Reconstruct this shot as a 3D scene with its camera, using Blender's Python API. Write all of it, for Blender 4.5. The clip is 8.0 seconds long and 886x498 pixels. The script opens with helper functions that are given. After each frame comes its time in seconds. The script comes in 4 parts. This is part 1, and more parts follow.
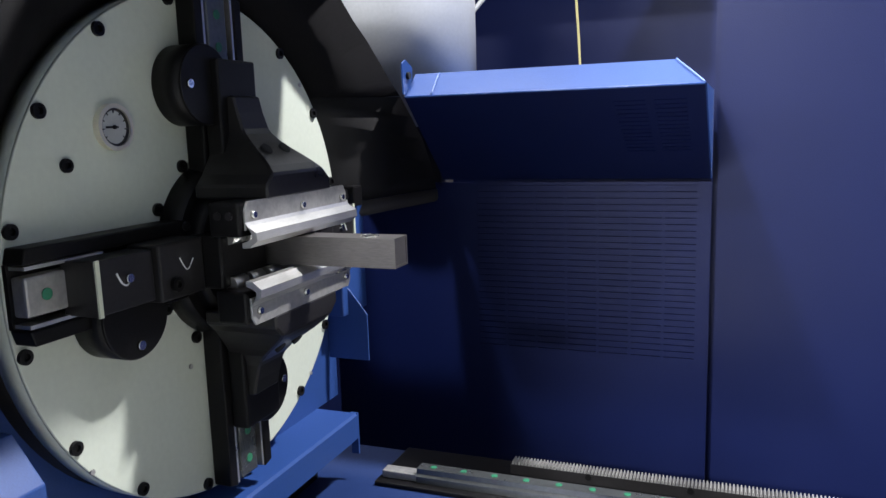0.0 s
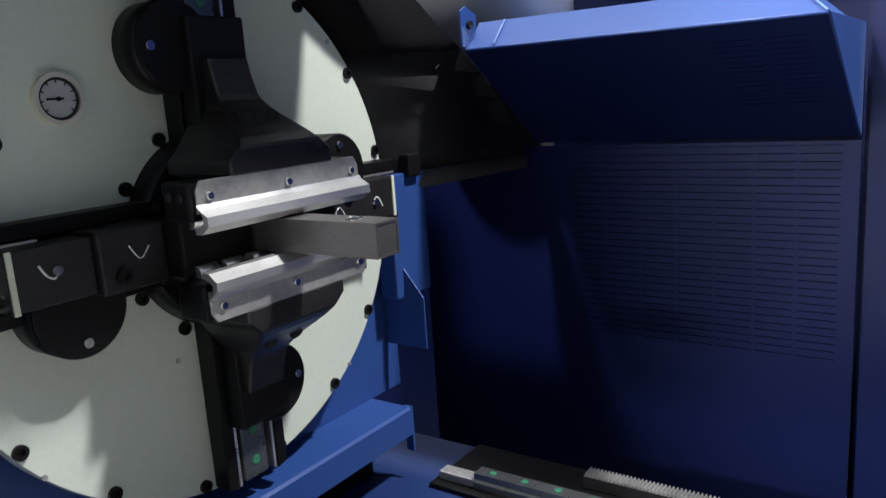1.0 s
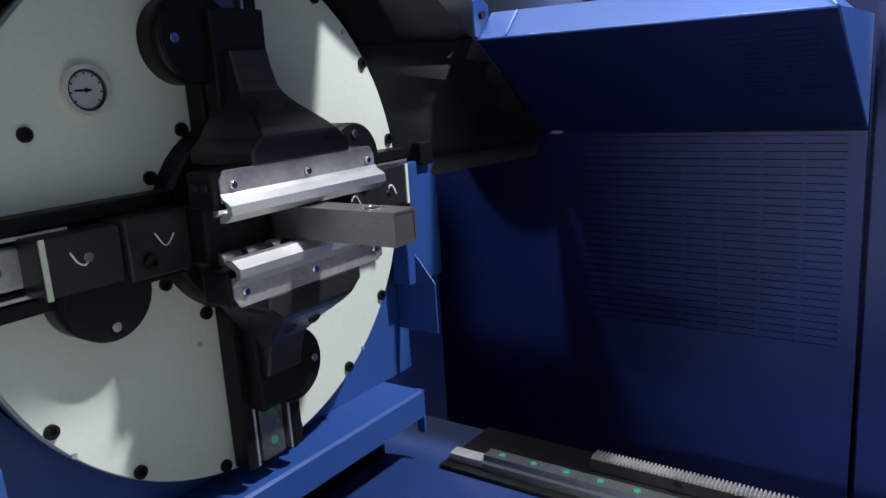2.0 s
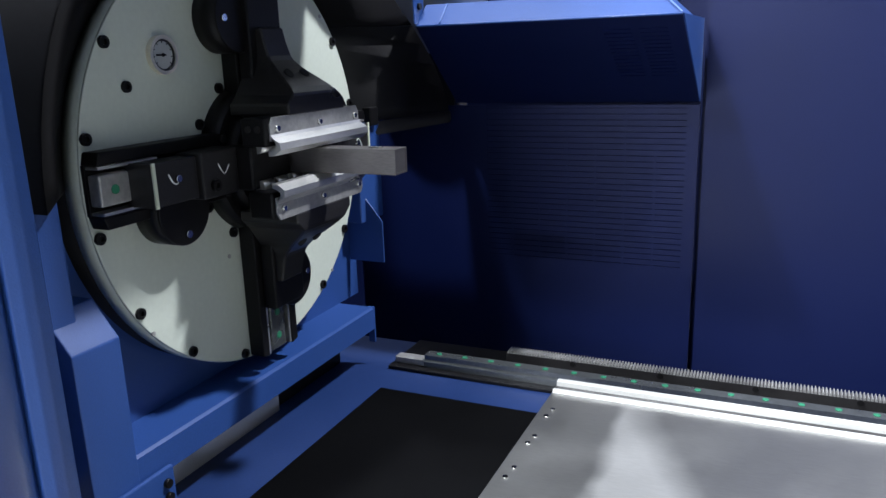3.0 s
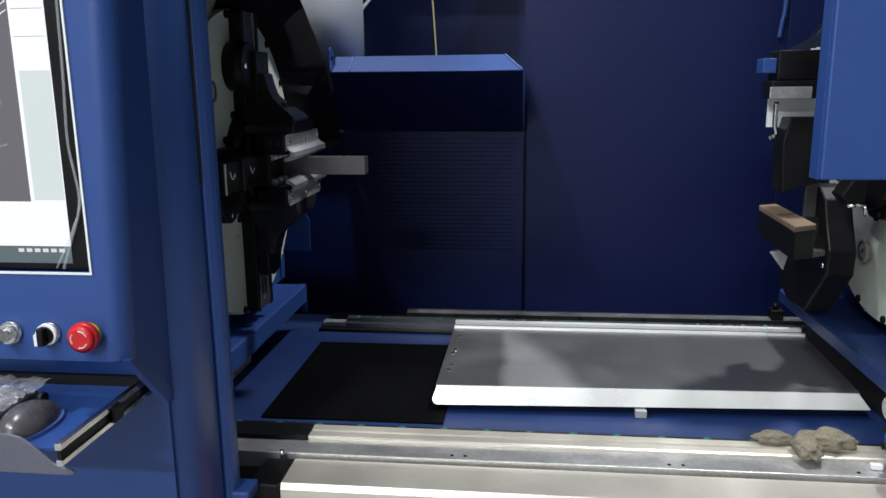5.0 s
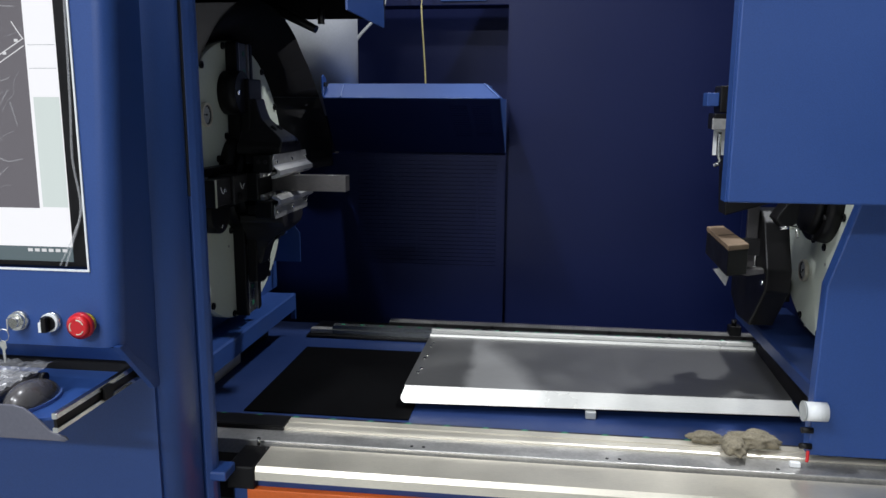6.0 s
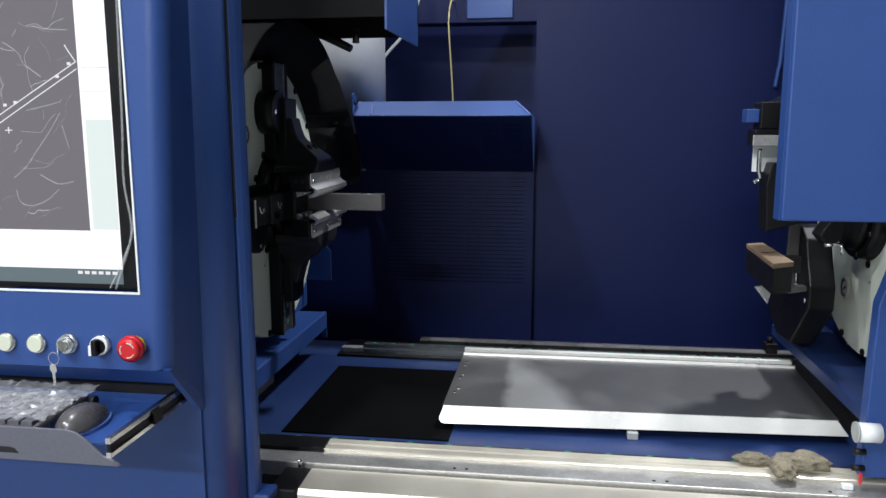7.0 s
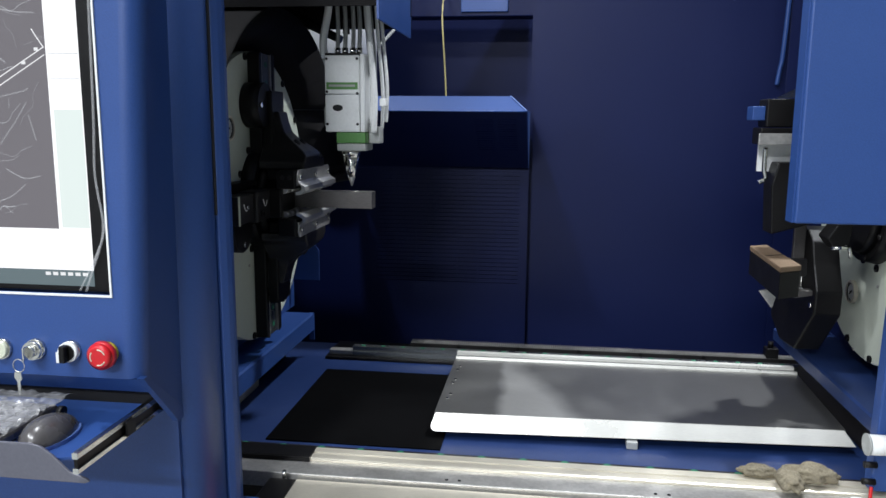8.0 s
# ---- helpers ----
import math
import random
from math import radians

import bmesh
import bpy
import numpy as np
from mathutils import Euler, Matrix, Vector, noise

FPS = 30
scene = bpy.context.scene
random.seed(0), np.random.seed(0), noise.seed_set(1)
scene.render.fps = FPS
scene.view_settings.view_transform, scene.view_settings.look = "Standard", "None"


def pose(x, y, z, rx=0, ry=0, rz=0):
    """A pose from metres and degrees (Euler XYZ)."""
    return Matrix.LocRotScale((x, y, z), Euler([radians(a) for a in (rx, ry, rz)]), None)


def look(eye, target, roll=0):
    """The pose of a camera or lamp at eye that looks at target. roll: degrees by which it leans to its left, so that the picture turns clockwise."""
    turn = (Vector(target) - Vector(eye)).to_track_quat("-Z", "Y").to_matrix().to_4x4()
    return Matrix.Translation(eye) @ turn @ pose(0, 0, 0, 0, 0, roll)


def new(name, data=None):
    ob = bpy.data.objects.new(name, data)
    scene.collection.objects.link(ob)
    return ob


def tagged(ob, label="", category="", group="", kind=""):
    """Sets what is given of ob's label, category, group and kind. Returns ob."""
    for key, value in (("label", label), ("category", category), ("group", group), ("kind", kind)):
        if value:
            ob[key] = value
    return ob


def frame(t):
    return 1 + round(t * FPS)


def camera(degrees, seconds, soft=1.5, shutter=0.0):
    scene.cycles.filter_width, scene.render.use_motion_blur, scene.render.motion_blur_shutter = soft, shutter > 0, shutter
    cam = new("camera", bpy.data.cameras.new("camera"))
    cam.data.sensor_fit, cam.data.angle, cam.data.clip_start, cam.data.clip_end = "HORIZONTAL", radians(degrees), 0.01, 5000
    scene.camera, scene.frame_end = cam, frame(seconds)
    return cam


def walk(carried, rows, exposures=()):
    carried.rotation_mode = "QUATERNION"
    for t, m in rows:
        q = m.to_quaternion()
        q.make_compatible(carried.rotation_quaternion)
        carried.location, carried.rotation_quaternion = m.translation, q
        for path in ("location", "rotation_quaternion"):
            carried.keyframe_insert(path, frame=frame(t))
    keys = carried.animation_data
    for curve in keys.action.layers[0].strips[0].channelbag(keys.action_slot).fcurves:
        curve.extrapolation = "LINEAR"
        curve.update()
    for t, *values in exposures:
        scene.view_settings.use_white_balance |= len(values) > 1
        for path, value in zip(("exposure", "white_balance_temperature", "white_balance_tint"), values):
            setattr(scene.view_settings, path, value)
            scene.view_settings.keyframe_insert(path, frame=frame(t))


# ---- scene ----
cam = camera(60.2, 8.0)
PATH = [
    (0, (0.693, -0.921, 1.309), (-0.023, 0.92, 0.992), -1.8),
    (0.5, (0.765, -0.723, 1.302), (-0.173, 1.003, 0.927), -2.1),
    (1, (0.802, -0.654, 1.299), (-0.33, 0.946, 0.9), -3.9),
    (1.2, (0.807, -0.636, 1.3), (-0.362, 0.933, 0.888), -3.8),
    (2.3, (0.804, -0.752, 1.312), (-0.29, 0.86, 0.86), -3.1),
    (2.5, (0.81, -0.842, 1.301), (-0.231, 0.81, 0.869), -2.2),
    (3, (0.829, -1.078, 1.31), (0.03, 0.687, 0.813), -1.9),
    (3.5, (0.849, -1.278, 1.308), (0.114, 0.534, 0.886), -1.9),
    (4, (0.775, -1.465, 1.314), (0.108, 0.366, 0.865), -2.3),
    (4.5, (0.665, -1.636, 1.325), (0.387, 0.3, 0.908), -1.4),
    (4.7, (0.644, -1.69, 1.324), (0.429, 0.251, 0.892), -0.7),
    (5.8, (0.758, -1.875, 1.343), (0.511, 0.076, 0.981), 0.1),
    (6, (0.777, -1.903, 1.339), (0.521, 0.047, 0.975), 0.3),
    (6.5, (0.765, -1.921, 1.348), (0.448, 0.025, 1.015), 0.2),
    (7, (0.709, -1.899, 1.347), (0.427, 0.054, 1.02), -0.1),
    (7.5, (0.683, -1.873, 1.343), (0.459, 0.088, 1.02), -0.1),
    (8, (0.693, -1.826, 1.341), (0.436, 0.13, 1.008), 0.4),
]
EXPOSURES = ((0, 1.38, 6500, 14), (0.5, 1.27, 6350, 14), (1.2, 0.96, 6450, 14), (2.3, 1.16, 6050, 14), (3.0, 1.00, 6050, 13), (3.5, 0.80, 6150, 11), (3.8, 0.27, 6250, 12), (4.2, -0.08, 6250, 13), (4.7, -0.10, 6250, 12), (5.8, -0.20, 6300, 12), (6.0, -0.20, 6300, 12), (6.5, 0.0, 6300, 12), (8, 0.12, 6300, 11))
walk(cam, [(t, look(eye, target, roll)) for t, eye, target, roll in PATH], exposures=EXPOSURES)

# ---- world and lights ----
world = bpy.data.worlds.new("hall_air")
scene.world = world
world.use_nodes = True
world.node_tree.nodes["Background"].inputs[0].default_value = (0.65, 0.80, 1.0, 1)
world.node_tree.nodes["Background"].inputs[1].default_value = 0.07


def area_lamp(name, m, sx, sy, watts, colour=(1.0, 0.97, 0.92)):
    data = bpy.data.lights.new(name, "AREA")
    data.shape, data.size, data.size_y, data.energy, data.color = "RECTANGLE", sx, sy, watts, colour
    ob = new(name, data)
    ob.matrix_world = m
    return ob


HALL_LAMPS = (  # x, y, watts, length, width
    (-0.33, -0.85, 58, 0.22, 0.16),
    (1.80, 0.72, 100, 0.20, 0.16),
    (-2.0, -2.6, 50, 0.6, 0.25),
    (-0.55, -3.2, 85, 1.2, 0.25),
    # next two are added fill; the first lifts the vent panel
    (-0.6, -6.9, 260, 1.8, 0.25),
    (-2.6, 1.6, 30, 1.2, 0.25),
)
for lamp_x, lamp_y, watts, sx, sy in HALL_LAMPS:
    area_lamp("hall_and_fill_light", look((lamp_x, lamp_y, 3.95), (lamp_x * 0.8 + 0.12, lamp_y * 0.8, 0)), sx, sy, watts, (0.95, 0.98, 1.0))


# ---- materials ----
def material(name, colour, rough=0.5, metal=0.0, grain=60.0, vary=0.12, wear=3.0, bump=0.05, spec=0.5, coat=0.0, stretch=(1, 1, 1), each=0.0):
    """A surface with variation at two scales and a fine relief."""
    mat = bpy.data.materials.new(name)
    mat.use_nodes = True
    nt = mat.node_tree
    n, li = nt.nodes, nt.links
    b = n["Principled BSDF"]
    co = n.new("ShaderNodeTexCoord")
    mp = n.new("ShaderNodeMapping")
    mp.inputs["Scale"].default_value = stretch
    li.new(co.outputs["Object"], mp.inputs[0])
    fine, broad = n.new("ShaderNodeTexNoise"), n.new("ShaderNodeTexNoise")
    fine.inputs["Scale"].default_value, fine.inputs["Detail"].default_value = grain, 4
    broad.inputs["Scale"].default_value, broad.inputs["Detail"].default_value = wear, 5
    li.new(mp.outputs[0], fine.inputs["Vector"])
    li.new(co.outputs["Object"], broad.inputs["Vector"])
    mix = n.new("ShaderNodeMath")
    mix.operation = "ADD"
    li.new(fine.outputs[0], mix.inputs[0])
    li.new(broad.outputs[0], mix.inputs[1])
    ramp = n.new("ShaderNodeMapRange")
    ramp.inputs[1].default_value, ramp.inputs[2].default_value = 0.7, 1.3
    ramp.inputs[3].default_value, ramp.inputs[4].default_value = 1 - vary, 1 + vary
    li.new(mix.outputs[0], ramp.inputs[0])
    col = n.new("ShaderNodeVectorMath")
    col.operation = "SCALE"
    col.inputs[0].default_value = colour
    li.new(ramp.outputs[0], col.inputs["Scale"])
    li.new(col.outputs[0], b.inputs["Base Color"])
    rr = n.new("ShaderNodeMapRange")
    rr.inputs[1].default_value, rr.inputs[2].default_value = 0.3, 0.7
    rr.inputs[3].default_value, rr.inputs[4].default_value = max(rough - 0.09, 0.03), min(rough + 0.09, 1)
    li.new(broad.outputs[0], rr.inputs[0])
    li.new(rr.outputs[0], b.inputs["Roughness"])
    b.inputs["Metallic"].default_value = metal
    b.inputs["Specular IOR Level"].default_value = spec
    b.inputs["Coat Weight"].default_value = coat
    bp = n.new("ShaderNodeBump")
    bp.inputs["Strength"].default_value, bp.inputs["Distance"].default_value = bump, 0.002
    li.new(fine.outputs[0], bp.inputs["Height"])
    li.new(bp.outputs[0], b.inputs["Normal"])
    return mat


def glowing(name, colour, strength):
    mat = bpy.data.materials.new(name)
    mat.use_nodes = True
    b = mat.node_tree.nodes["Principled BSDF"]
    b.inputs["Base Color"].default_value = (0.02, 0.02, 0.02, 1)
    b.inputs["Roughness"].default_value = 0.25
    b.inputs["Emission Color"].default_value = (*colour, 1)
    b.inputs["Emission Strength"].default_value = strength
    return mat


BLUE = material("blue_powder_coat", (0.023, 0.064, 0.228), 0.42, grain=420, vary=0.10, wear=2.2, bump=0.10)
# cabin blue, its tone also lowered for the shade on walls and underside
BLUE_DEEP = material("deep_blue_with_shade", (0.0045, 0.0093, 0.054), 0.46, grain=380, vary=0.14, wear=1.7, bump=0.10, spec=0.22)
BLUE_EDGE = material("pale_blue_edge", (0.10, 0.17, 0.42), 0.40, grain=200, vary=0.15)
BLACK = material("black_oxide_steel", (0.0062, 0.0058, 0.0062), 0.42, 0.0, grain=240, vary=0.3, wear=9, bump=0.06, spec=0.22)
BLACK_SHEET = material("black_sheet_metal", (0.030, 0.027, 0.028), 0.55, grain=260, vary=0.2, wear=6, bump=0.08)
RUBBER = material("black_rubber", (0.008, 0.008, 0.009), 0.8, grain=180, vary=0.2)
CREAM = material("pale_green_white_enamel", (0.60, 0.635, 0.54), 0.42, grain=120, vary=0.04, wear=2.5, bump=0.03)
WHITE = material("white_paint", (0.80, 0.81, 0.80), 0.5, grain=150, vary=0.05)
DUCT = material("pale_grey_duct_paint", (0.44, 0.45, 0.46), 0.5, grain=150, vary=0.06)
GREY = material("grey_paint", (0.36, 0.37, 0.36), 0.45, grain=160, vary=0.06)
STEEL = material("brushed_steel", (0.79, 0.735, 0.61), 0.36, 0.62, grain=90, vary=0.10, wear=7, bump=0.04, stretch=(1, 14, 14))
STEEL_Y = material("ground_steel", (0.80, 0.785, 0.75), 0.34, 0.9, grain=90, vary=0.12, wear=9, bump=0.04, stretch=(14, 1, 14))
PLATE = material("dull_steel_plate", (0.46, 0.45, 0.43), 0.44, 0.7, grain=130, vary=0.18, wear=14, bump=0.05)
TUBE = material("mill_steel_tube", (0.15, 0.14, 0.135), 0.45, 0.7, grain=110, vary=0.2, wear=12, bump=0.05, stretch=(1, 10, 10))
GUN = material("gunmetal", (0.024, 0.0225, 0.023), 0.36, 0.3, grain=160, vary=0.2, wear=9, bump=0.05)
CHROME = material("bright_zinc", (0.75, 0.74, 0.70), 0.18, 1.0, grain=200, vary=0.05)
BRASSY = material("rust_brown_steel", (0.19, 0.130, 0.080), 0.55, 0.2, grain=70, vary=0.30, wear=18, bump=0.1, stretch=(8, 1, 8))
RED = material("red_plastic", (0.55, 0.012, 0.018), 0.32, grain=200, vary=0.05)
YELLOW = material("yellow_plastic", (0.62, 0.48, 0.03), 0.4, grain=200, vary=0.05)
ORANGE = material("orange_paint", (0.62, 0.12, 0.015), 0.5, grain=200, vary=0.08)
GREEN = material("green_plastic_cap", (0.03, 0.19, 0.10), 0.4, grain=300, vary=0.1)
LEAF = material("green_anodised_band", (0.09, 0.24, 0.06), 0.4, grain=200, vary=0.08)
IVORY = material("ivory_push_cap", (0.62, 0.64, 0.50), 0.35, grain=200, vary=0.04)
RAG = material("oily_grey_rag", (0.19, 0.165, 0.115), 0.95, grain=240, vary=0.35, wear=30, bump=0.5)
FLOOR = material("grey_floor_paint", (0.30, 0.31, 0.30), 0.45, grain=40, vary=0.12, wear=0.8)
HALL = material("hall_plaster", (0.55, 0.57, 0.58), 0.8, grain=30, vary=0.06, wear=0.5)
SKIRT = material("dark_grey_sheet", (0.0085, 0.0078, 0.0082), 0.6, grain=260, vary=0.2, wear=6, bump=0.08, spec=0.4)
FLAP = material("grey_lavender_steel", (0.105, 0.105, 0.130), 0.45, grain=260, vary=0.10, wear=3, bump=0.06)
SOOT = material("matt_black_sheet", (0.0055, 0.005, 0.0053), 0.75, grain=200, vary=0.35, wear=8, spec=0.15)
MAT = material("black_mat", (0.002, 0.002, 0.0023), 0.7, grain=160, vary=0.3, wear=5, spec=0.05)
DECK = material("deck_and_shaded_ledge_blue", (0.014, 0.034, 0.122), 0.45, grain=300, vary=0.14, wear=4, bump=0.08)
DARK_RAIL = material("dark_oiled_shaded_rail", (0.17, 0.18, 0.18), 0.3, 0.75, grain=120, vary=0.15, wear=9)
KEYCAP = material("grey_keycaps", (0.13, 0.13, 0.145), 0.45, grain=200, vary=0.06)
SMOKE = material("smoky_grey_plastic", (0.07, 0.065, 0.065), 0.25, grain=60, vary=0.25, wear=20, coat=0.4)
STRAW = material("yellow_hose", (0.40, 0.35, 0.15), 0.4, grain=200, vary=0.08)


def tray_steel():
    """Worn stainless sheet: long scratches, dull smears and a few cloudy patches."""
    mat = material("worn_tray_steel", (0.38, 0.375, 0.36), 0.34, 0.92, grain=70, vary=0.10, wear=5, bump=0.05, stretch=(1, 16, 16))
    nt = mat.node_tree
    n, li = nt.nodes, nt.links
    b = n["Principled BSDF"]
    co = n.new("ShaderNodeTexCoord")
    smear = n.new("ShaderNodeTexNoise")
    smear.inputs["Scale"].default_value, smear.inputs["Detail"].default_value, smear.inputs["Distortion"].default_value = 2.6, 5, 0.6
    li.new(co.outputs["Object"], smear.inputs["Vector"])
    r = n.new("ShaderNodeMapRange")
    r.inputs[1].default_value, r.inputs[2].default_value = 0.44, 0.60
    r.inputs[3].default_value, r.inputs[4].default_value = 0.34, 0.41
    li.new(smear.outputs[0], r.inputs[0])
    li.new(r.outputs[0], b.inputs["Roughness"])
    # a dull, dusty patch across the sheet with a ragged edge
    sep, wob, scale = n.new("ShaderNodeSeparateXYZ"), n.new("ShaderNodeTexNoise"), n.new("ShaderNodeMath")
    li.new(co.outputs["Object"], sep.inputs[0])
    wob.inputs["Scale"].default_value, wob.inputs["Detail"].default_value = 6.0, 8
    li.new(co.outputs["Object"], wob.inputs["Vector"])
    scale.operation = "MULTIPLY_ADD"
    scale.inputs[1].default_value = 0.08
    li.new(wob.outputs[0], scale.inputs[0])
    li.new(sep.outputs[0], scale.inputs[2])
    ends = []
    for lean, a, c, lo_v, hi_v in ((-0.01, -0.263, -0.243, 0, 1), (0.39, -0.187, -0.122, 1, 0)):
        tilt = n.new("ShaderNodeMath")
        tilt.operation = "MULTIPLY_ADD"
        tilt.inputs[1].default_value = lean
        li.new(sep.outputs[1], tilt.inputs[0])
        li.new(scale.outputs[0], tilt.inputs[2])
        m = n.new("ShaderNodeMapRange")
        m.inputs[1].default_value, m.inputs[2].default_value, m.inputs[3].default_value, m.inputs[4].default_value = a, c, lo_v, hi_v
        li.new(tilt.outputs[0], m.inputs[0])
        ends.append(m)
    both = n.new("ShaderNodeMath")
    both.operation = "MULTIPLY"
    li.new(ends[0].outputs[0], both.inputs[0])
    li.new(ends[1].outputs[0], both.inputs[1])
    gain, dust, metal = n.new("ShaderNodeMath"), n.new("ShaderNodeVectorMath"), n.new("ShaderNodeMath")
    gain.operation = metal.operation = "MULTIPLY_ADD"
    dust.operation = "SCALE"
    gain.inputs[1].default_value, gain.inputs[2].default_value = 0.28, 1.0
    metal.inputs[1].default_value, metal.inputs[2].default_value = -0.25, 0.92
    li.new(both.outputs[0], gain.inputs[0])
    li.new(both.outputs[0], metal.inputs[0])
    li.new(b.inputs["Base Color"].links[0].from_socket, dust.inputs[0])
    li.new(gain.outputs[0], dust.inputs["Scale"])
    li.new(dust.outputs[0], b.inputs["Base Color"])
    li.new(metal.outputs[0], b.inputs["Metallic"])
    return mat


TRAY = tray_steel()
LIP = material("bright_folded_steel", (0.83, 0.82, 0.76), 0.32, 0.35, grain=90, vary=0.06, wear=8, stretch=(1, 10, 10))
DIAL = material("pale_grey_dial", (0.40, 0.41, 0.40), 0.35, grain=150, vary=0.05)

# ---- building helpers ----
ORIGIN = {}


def put_box(bm, x0, x1, y0, y1, z0, z1, bevel=0.0):
    tmp = bmesh.new()
    bmesh.ops.create_cube(tmp, size=1)
    for v in tmp.verts:
        v.co = Vector((x0 + (v.co.x + 0.5) * (x1 - x0), y0 + (v.co.y + 0.5) * (y1 - y0), z0 + (v.co.z + 0.5) * (z1 - z0)))
    if bevel:
        bmesh.ops.bevel(tmp, geom=tmp.edges[:], offset=bevel, segments=2, affect="EDGES", profile=0.5)
    join(bm, tmp)
    return bm


def join(bm, tmp):
    """Adds tmp's faces to bm and frees tmp."""
    made = {v: bm.verts.new(v.co) for v in tmp.verts}
    for f in tmp.faces:
        g = bm.faces.new([made[v] for v in f.verts])
        g.smooth = f.smooth
    tmp.free()


def put_prism(bm, outline, axis, a, b, bevel=0.0):
    """A closed outline of 2D points, drawn out along an axis from a to b. For x the points are (y, z), for y (x, z), for z (x, y)."""
    tmp = bmesh.new()

    def place(p, h):
        return {"x": (h, p[0], p[1]), "y": (p[0], h, p[1]), "z": (p[0], p[1], h)}[axis]
    lo = [tmp.verts.new(place(p, a)) for p in outline]
    hi = [tmp.verts.new(place(p, b)) for p in outline]
    k = len(outline)
    tmp.faces.new(lo[::-1])
    tmp.faces.new(hi)
    for i in range(k):
        tmp.faces.new((lo[i], lo[(i + 1) % k], hi[(i + 1) % k], hi[i]))
    bmesh.ops.recalc_face_normals(tmp, faces=tmp.faces[:])
    if bevel:
        bmesh.ops.bevel(tmp, geom=tmp.edges[:], offset=bevel, segments=2, affect="EDGES", profile=0.5)
    join(bm, tmp)
    return bm


def put_rod(bm, p, q, r, r2=None, seg=20, smooth=True):
    p, q = Vector(p), Vector(q)
    tmp = bmesh.new()
    bmesh.ops.create_cone(tmp, cap_ends=True, segments=seg, radius1=r, radius2=r if r2 is None else r2, depth=(q - p).length)
    tmp.transform(Matrix.Translation((p + q) / 2) @ (q - p).to_track_quat("Z", "Y").to_matrix().to_4x4())
    for f in tmp.faces:
        f.smooth = smooth and len(f.verts) == 4
    join(bm, tmp)
    return bm


def put_ring(bm, centre, ro, ri, x0, x1, seg=64):
    """A flat ring round the x axis."""
    c = Vector(centre)
    rows = []
    for i in range(seg):
        a = 2 * math.pi * i / seg
        d = Vector((0, math.cos(a), math.sin(a)))
        rows.append([bm.verts.new(c + Vector((x, 0, 0)) + d * r) for x, r in ((x0, ri), (x1, ri), (x1, ro), (x0, ro))])
    for i in range(seg):
        p, q = rows[i], rows[(i + 1) % seg]
        for j in range(4):
            bm.faces.new((p[j], q[j], q[(j + 1) % 4], p[(j + 1) % 4]))
    return bm


def put_pipe(bm, points, r, seg=10):
    """A round hose through the points, smoothed."""
    pts = [Vector(p) for p in points]
    line = []
    for i in range(len(pts) - 1):
        p0, p1, p2, p3 = pts[max(i - 1, 0)], pts[i], pts[i + 1], pts[min(i + 2, len(pts) - 1)]
        for s in range(6):
            t = s / 6
            line.append(0.5 * ((2 * p1) + (p2 - p0) * t + (2 * p0 - 5 * p1 + 4 * p2 - p3) * t * t + (3 * p1 - p0 - 3 * p2 + p3) * t ** 3))
    line.append(pts[-1])
    rings = []
    for i, p in enumerate(line):
        d = (line[min(i + 1, len(line) - 1)] - line[max(i - 1, 0)]).normalized()
        side = d.orthogonal().normalized() if abs(d.z) < 0.9 else Vector((1, 0, 0)).cross(d).normalized()
        up = d.cross(side)
        rings.append([bm.verts.new(p + r * (math.cos(2 * math.pi * k / seg) * side + math.sin(2 * math.pi * k / seg) * up)) for k in range(seg)])
    for p, q in zip(rings, rings[1:]):
        for k in range(seg):
            bm.faces.new((p[k], p[(k + 1) % seg], q[(k + 1) % seg], q[k])).smooth = True
    bm.faces.new(rings[0][::-1])
    bm.faces.new(rings[-1])
    return bm


def mesh_of(name, bm, mat):
    bmesh.ops.recalc_face_normals(bm, faces=bm.faces[:])
    me = bpy.data.meshes.new(name)
    bm.to_mesh(me)
    bm.free()
    me.materials.append(mat)
    return me


def part(name, bm, mat, parent, label=""):
    """Links a bmesh, drawn in the world's space, as one mesh under a thing or a part."""
    base = ORIGIN[parent]
    bm.transform(Matrix.Translation(-base))
    ob = new(name, mesh_of(name, bm, mat))
    ob.parent = parent
    ORIGIN[ob] = base
    return tagged(ob, label)


def thing(name, at, label, category, group="", kind=""):
    ob = new(name)
    ob.empty_display_size = 0.05
    ob.location = at
    ORIGIN[ob] = Vector(at)
    return tagged(ob, label, category, group, kind)


def solid(name, bm, mat, at, label, category, group="", kind=""):
    """A thing, or a piece of the setting, that is one mesh."""
    bm.transform(Matrix.Translation(-Vector(at)))
    ob = new(name, mesh_of(name, bm, mat))
    ob.location = at
    ORIGIN[ob] = Vector(at)
    return tagged(ob, label, category, group, kind)


def box(*a, **k):
    return put_box(bmesh.new(), *a, **k)


def prism(*a, **k):
    return put_prism(bmesh.new(), *a, **k)


def rod(*a, **k):
    return put_rod(bmesh.new(), *a, **k)


